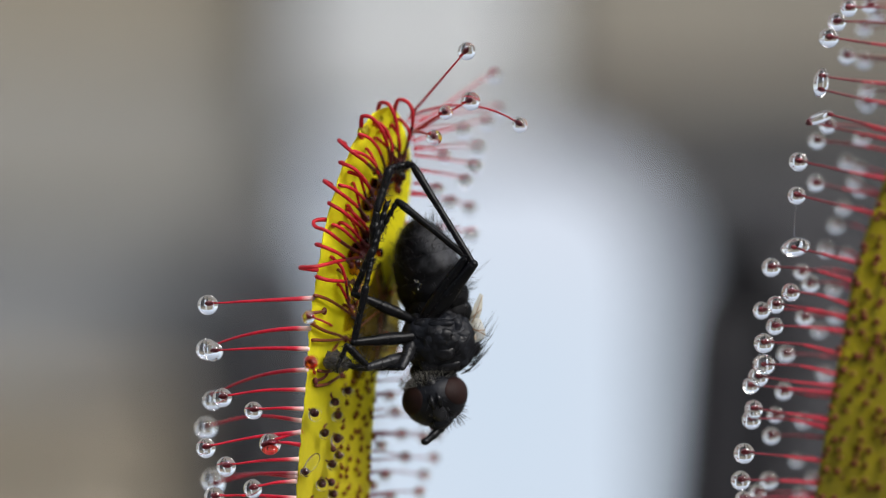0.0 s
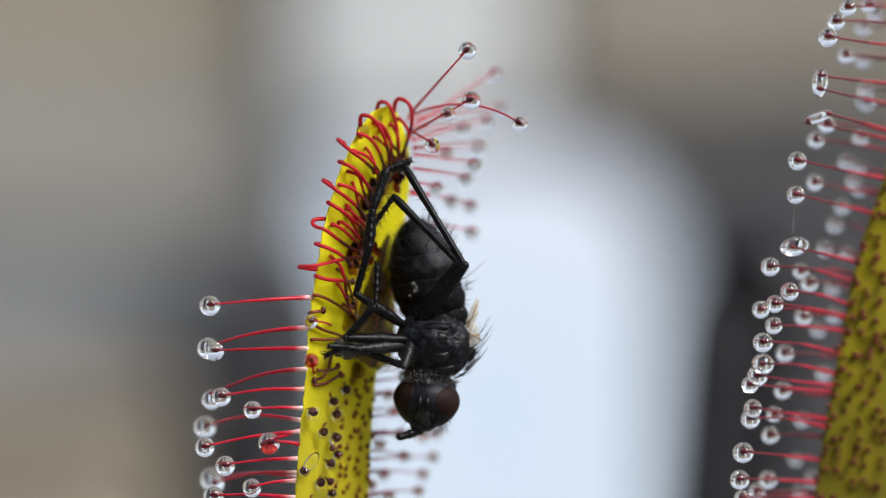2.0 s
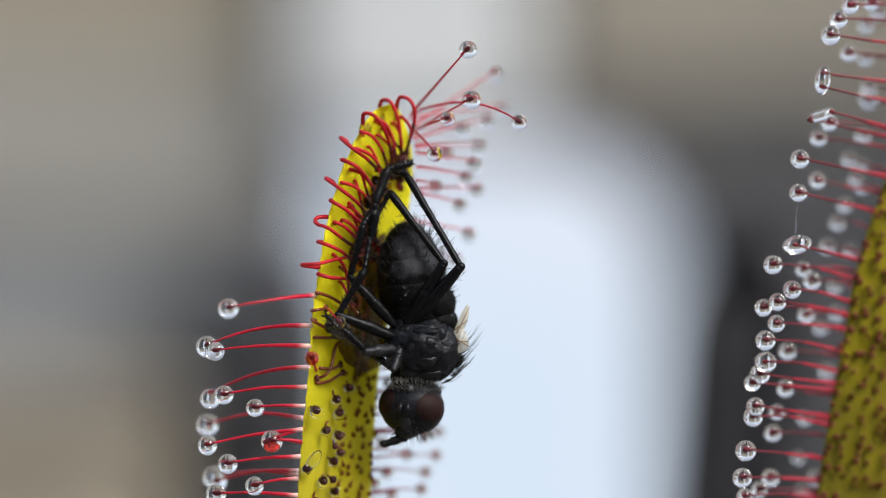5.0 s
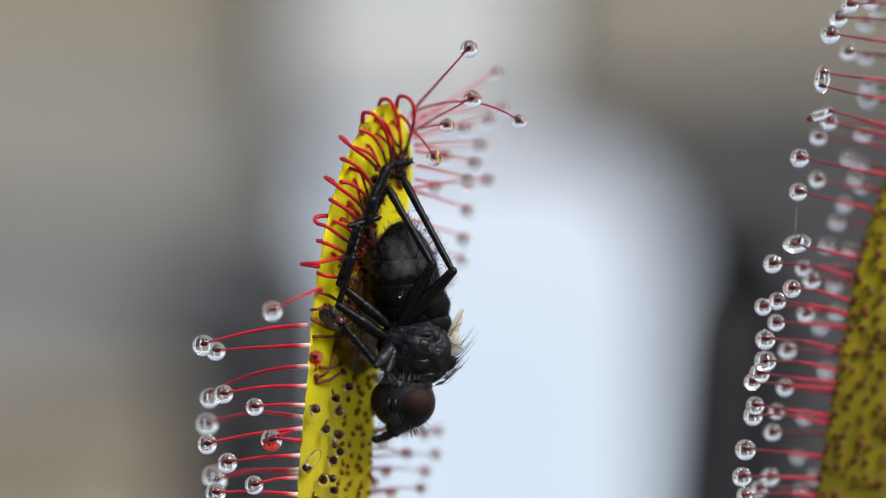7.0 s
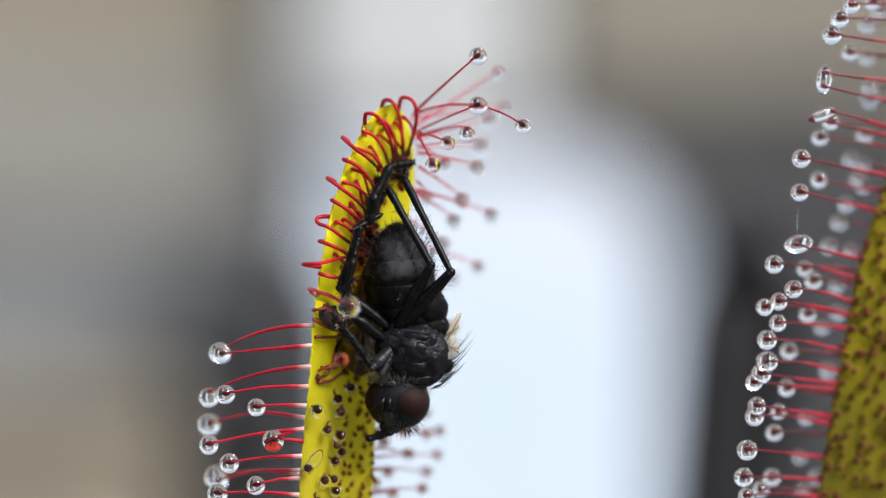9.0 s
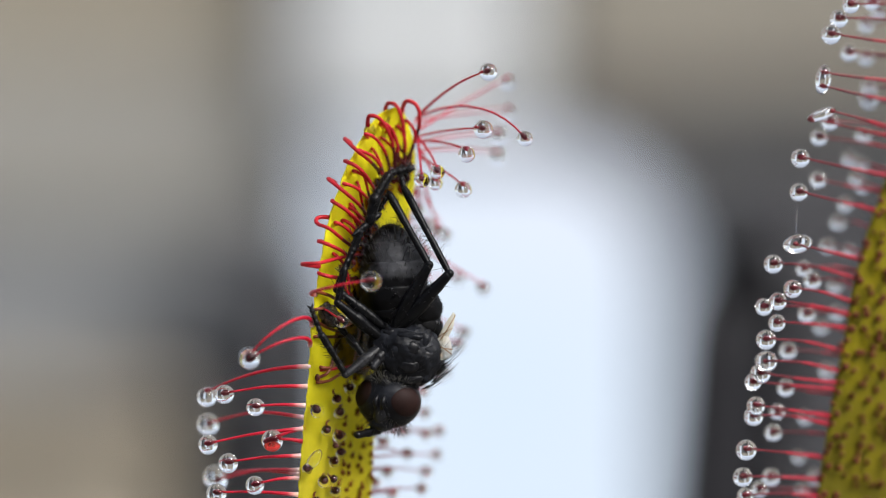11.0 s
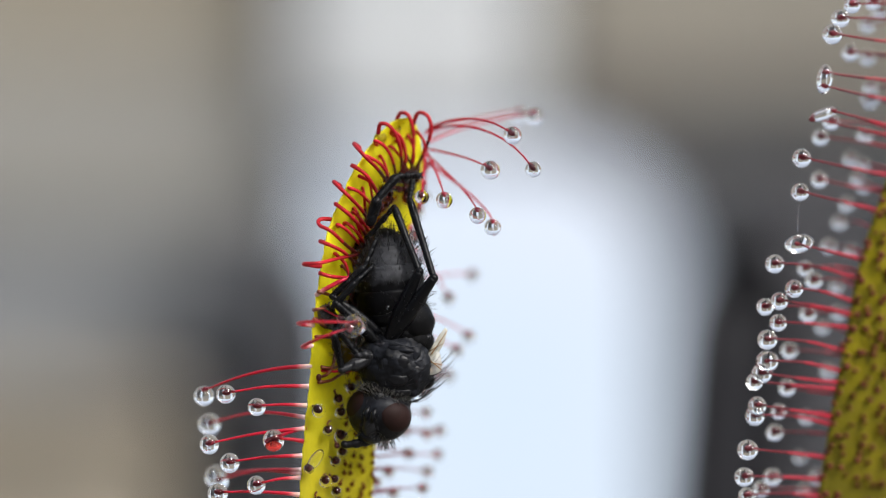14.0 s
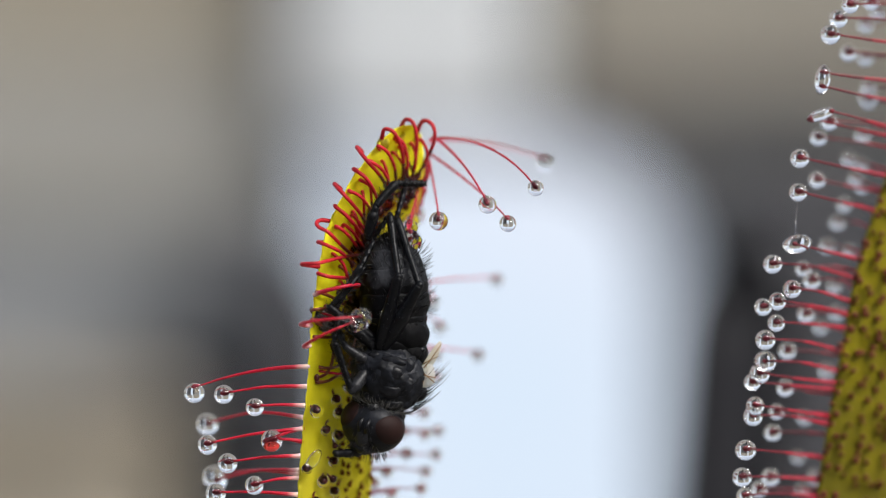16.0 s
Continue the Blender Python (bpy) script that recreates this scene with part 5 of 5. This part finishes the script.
soaked = body_part("wing", (vs, fs), M_WING_WET, [(t, x, y, 2.85 * (x - 90 - 548) / 135 - 0.25 - d, a, 0) for t, x, y, a, d in WING_PATH], "soaked olive-brown wing stuck to the leaf")
for i in (1, 3, 5, 7):
    part("vein", tube([mid.lerp(rim[i], k) - Vector((0, 5 * S, 0)) for k in (-.2, .3, .7, .98)], [1.8 * S, 1.5 * S, 1.2 * S, .8 * S], 5), M_STALK_BROWN, soaked)

# small clear beads added to make the shiny glints on the body
for x, y, d, rx, ry in ((-38, -106, -46, 4, 3), (-33, -96, -48, 3, 6), (-44, -84, -44, 2.5, 2.5)):
    dc = FLY_HOME + Q(x, y, d)
    part("droplet", egg(dc, (rx, 3, ry), 16, 12, 25), M_DROP, fly, "tiny clear bead added for a glint on the abdomen", origin=dc)

# legs: each runs through four joints in the course of the clip
LEGS = {}
early = [(0, 745, 560, 838, 468, 730, 292, 690, 300),
         (2, 738, 555, 822, 470, 718, 298, 682, 300),
         (3.5, 735, 560, 830, 465, 725, 300, 690, 300),
         (6.5, 700, 560, 802, 480, 714, 318, 690, 310),
         (9, 698, 562, 798, 482, 715, 315, 690, 310)]
late = [(11.5, 695, 570, 795, 485, 714, 335, 712, 300),
         (12.5, 690, 575, 790, 488, 712, 335, 712, 300),
         (13.5, 685, 580, 772, 490, 722, 350, 728, 305),
         (14.5, 683, 590, 763, 495, 728, 355, 735, 310),
         (16, 675, 600, 742, 505, 702, 385, 720, 320)]
LEGS["hind_a"] = ((11.5, 6.8, 5.5), early + late)
early = [(0, 738, 550, 826, 455, 703, 356, 665, 425),
         (2, 730, 552, 812, 465, 697, 348, 660, 400),
         (3.5, 725, 560, 806, 465, 696, 350, 662, 400),
         (6.5, 695, 560, 766, 468, 686, 332, 655, 390)]
late = [(9, 693, 562, 763, 470, 686, 332, 655, 390),
         (12.5, 685, 575, 757, 468, 690, 350, 650, 410),
         (14.5, 680, 590, 737, 485, 700, 372, 655, 420),
         (16, 665, 600, 705, 490, 690, 380, 655, 430)]
LEGS["hind_b"] = ((11, 6.8, 5.5), early + late)
early = [(0, 710, 550, 626, 520, 660, 440, 685, 360),
         (2, 690, 560, 630, 520, 655, 430, 660, 350),
         (3.5, 690, 560, 640, 480, 655, 400, 672, 340),
         (6.5, 670, 560, 600, 500, 632, 395, 655, 390)]
late = [(9, 668, 560, 600, 510, 638, 400, 660, 388),
         (12.5, 660, 560, 592, 515, 640, 410, 660, 390),
         (14, 655, 560, 588, 525, 645, 472, 665, 425),
         (16, 650, 570, 590, 550, 640, 470, 660, 430)]
LEGS["mid_a"] = ((8.5, 6.5, 6), early + late)
early = [(0, 735, 592, 626, 606, 648, 505, 662, 440),
         (2, 715, 600, 612, 598, 665, 540, 668, 470),
         (3.5, 705, 592, 600, 575, 665, 510, 670, 450),
         (6.5, 670, 595, 598, 540, 625, 450, 640, 400)]
late = [(9, 668, 600, 605, 545, 625, 460, 640, 400),
         (12.5, 660, 590, 592, 530, 600, 480, 640, 420),
         (14.5, 655, 590, 595, 540, 640, 505, 665, 490),
         (16, 650, 590, 585, 545, 625, 500, 640, 480)]
LEGS["mid_b"] = ((9.5, 6.5, 5.5), early + late)
early = [(0, 662, 440, 666, 375, 690, 298, 725, 290),
         (2, 650, 450, 660, 370, 685, 300, 725, 285),
         (3.5, 665, 440, 668, 370, 688, 305, 730, 292),
         (6.5, 650, 395, 660, 350, 685, 295, 725, 285),
         (9, 655, 390, 662, 350, 690, 295, 730, 288)]
late = [(11.5, 655, 390, 665, 350, 690, 310, 728, 300),
         (13.5, 655, 390, 668, 350, 700, 310, 740, 300),
         (14.5, 655, 400, 668, 355, 705, 315, 745, 320),
         (16, 650, 420, 665, 365, 700, 325, 750, 325)]
LEGS["far"] = ((8.5, 8, 7), early + late)
early = [(0, 714, 600, 712, 650, 630, 650, 585, 638),
         (2.5, 716, 596, 716, 648, 665, 622, 605, 610),
         (3.5, 708, 600, 706, 652, 660, 625, 600, 595),
         (6.5, 690, 596, 688, 655, 640, 612, 580, 555)]
late = [(9, 688, 600, 676, 662, 635, 615, 575, 552),
         (12.5, 660, 610, 650, 640, 600, 580, 575, 548),
         (16, 655, 645, 612, 615, 590, 580, 568, 562)]
LEGS["fore_b"] = ((9, 7, 6), early + late)
early = [(0, 715, 640, 652, 650, 614, 612, 596, 652),
         (1.5, 705, 625, 632, 628, 605, 618, 580, 630),
         (2.5, 700, 600, 640, 608, 608, 612, 578, 627),
         (3.5, 700, 640, 630, 600, 600, 580, 572, 570),
         (6.5, 690, 600, 668, 645, 622, 592, 585, 550),
         (9, 690, 605, 658, 652, 618, 592, 590, 555),
         (11.3, 665, 605, 605, 665, 560, 590, 545, 545),
         (12, 660, 605, 640, 675, 575, 605, 545, 560)]
late = [(12.5, 660, 600, 588, 632, 528, 610, 482, 594),
         (13, 660, 610, 640, 640, 600, 600, 555, 598),
         (13.5, 660, 610, 640, 620, 600, 595, 555, 592),
         (14, 660, 620, 605, 655, 590, 590, 612, 565),
         (14.5, 655, 625, 603, 662, 584, 582, 634, 548),
         (15, 650, 625, 634, 648, 618, 585, 630, 556),
         (15.5, 650, 620, 558, 636, 546, 560, 600, 530),
         (16, 645, 640, 622, 692, 592, 605, 600, 560)]
LEGS["fore"] = ((9.5, 6.5, 5), early + late)
# how far back each joint lies: hip, knee, ankle and toe, early and late
DEPTHS = {"hind_a": ((.5, -.1, .7, 1.2), (.2, -.45, .5, .9)), "hind_b": ((.5, .0, .7, .8), (.2, -.4, .5, .6)), "mid_a": ((.5, .1, .0, .3), (.2, -.1, .0, .3)),
          "mid_b": ((.4, -.2, -.2, .1), (.1, -.3, -.2, .1)), "far": ((.2, .2, .5, .9), (.2, .2, .5, .9)), "fore_b": ((.3, .0, .5, .4), (.2, -.2, .3, .2)), "fore": ((.3, -.2, -.4, -.3), (.0, -.4, -.5, -.4))}
for key in LEGS:
    girth, rows = LEGS[key]
    spots = {}
    for t in TS:
        v = at_time(rows, t)
        deep = [a + (b - a) * t / CLIP for a, b in zip(*DEPTHS[key])]
        bx, by, _, bd = at_time(FLY_PATH, t)
        if key != "far":
            v[0], v[1], deep[0] = v[0] + 0.3 * (bx - v[0]), v[1] + 0.3 * (by - v[1]), bd - 0.5
        spots[t] = [PT(t, v[2 * k], v[2 * k + 1], deep[k]) for k in range(4)]
    for k, name in enumerate(("femur", "tibia", "tarsus")):
        r = girth[k]
        L = max((spots[t][k + 1] - spots[t][k]).length for t in TS)
        if name == "femur":
            prof = [(0, .8), (.15, 1.1), (.45, 1.25), (.8, .9), (.97, .75), (1, .7)]
        elif name == "tibia":
            prof = [(0, .8), (.1, .95), (.5, .9), (.9, 1.1), (.98, 1.0), (1, .8)]
        else:
            prof = [(0, .7)] + [(i / 5 + o, w) for i in range(5) for o, w in ((.03, .75), (.15, 1.05), (.19, .7))] + [(1, .6)]
        at, wide = [p[0] for p in prof], [p[1] for p in prof]
        # two halves that slide into one another: one held at the near joint, one at the far joint
        for half in (0, 1):
            lo, hi = (0.0, 0.62) if half == 0 else (0.38, 1.0)
            zs = [lo + (hi - lo) * i / 18 for i in range(19)]
            radii = [r * float(np.interp(z, at, wide) * np.interp(z, (.38, .5, .62), (.6, .97, 1) if half else (1, 1, .6))) * S for z in zs]
            start = 0 if half == 0 else -L
            shapes = [rough(tube([Vector((0, 0, start + L * z)) for z in zs], radii, 12), 1.5, 8, r + k), egg(Vector(), (r * .72, r * .72, r * .72), 14, 10)]
            spines = []
            for _ in range({"femur": 26, "tibia": 30, "tarsus": 16}[name]):
                z, a = rng.uniform(lo, hi), rng.uniform(0, 2 * math.pi)
                o = Vector((math.cos(a), math.sin(a), 0))
                spines.append(hair(Vector((0, 0, start + L * z)) + o * r * 0.9 * S, o + Vector((0, 0, rng.uniform(.3, 1.0))), rng.uniform(6, 16) * S, 0.6, 0))
            if name == "tarsus" and half:
                for a in (-1, 1):
                    shapes.append(tube([Vector(), Vector((a * 4 * S, 0, 5 * S)), Vector((a * 5 * S, 3 * S, 10 * S))], [2.4 * S, 1.8 * S, .5 * S], 5))
            # gloss of the fore femora is put into their colour as a paler grey
            ob = new(name, mesh_of(name, joined(*shapes), M_FLY_GREY if key[:4] == "fore" and k == 0 else M_FLY_LEG))
            HOME[ob.name] = Vector()
            part("bristles", joined(*spines), M_HAIR, ob)
            if key == "fore_b" and name == "tarsus" and half:
                part("mucilage", rough(egg(Q(0, 10), (18, 15, 24), 32, 24), 5, 9, 4), M_SLIME, ob, "grey clot of mucilage round the foot")
            ob.parent = fly
            MOVES.append((ob, [(t, fly_pose(t).inverted() @ frame_along(spots[t][k + half], spots[t][k + 1] - spots[t][k])) for t in TS]))


def motions():
    for ob, rows in MOVES:
        walk(ob, rows)


motions()
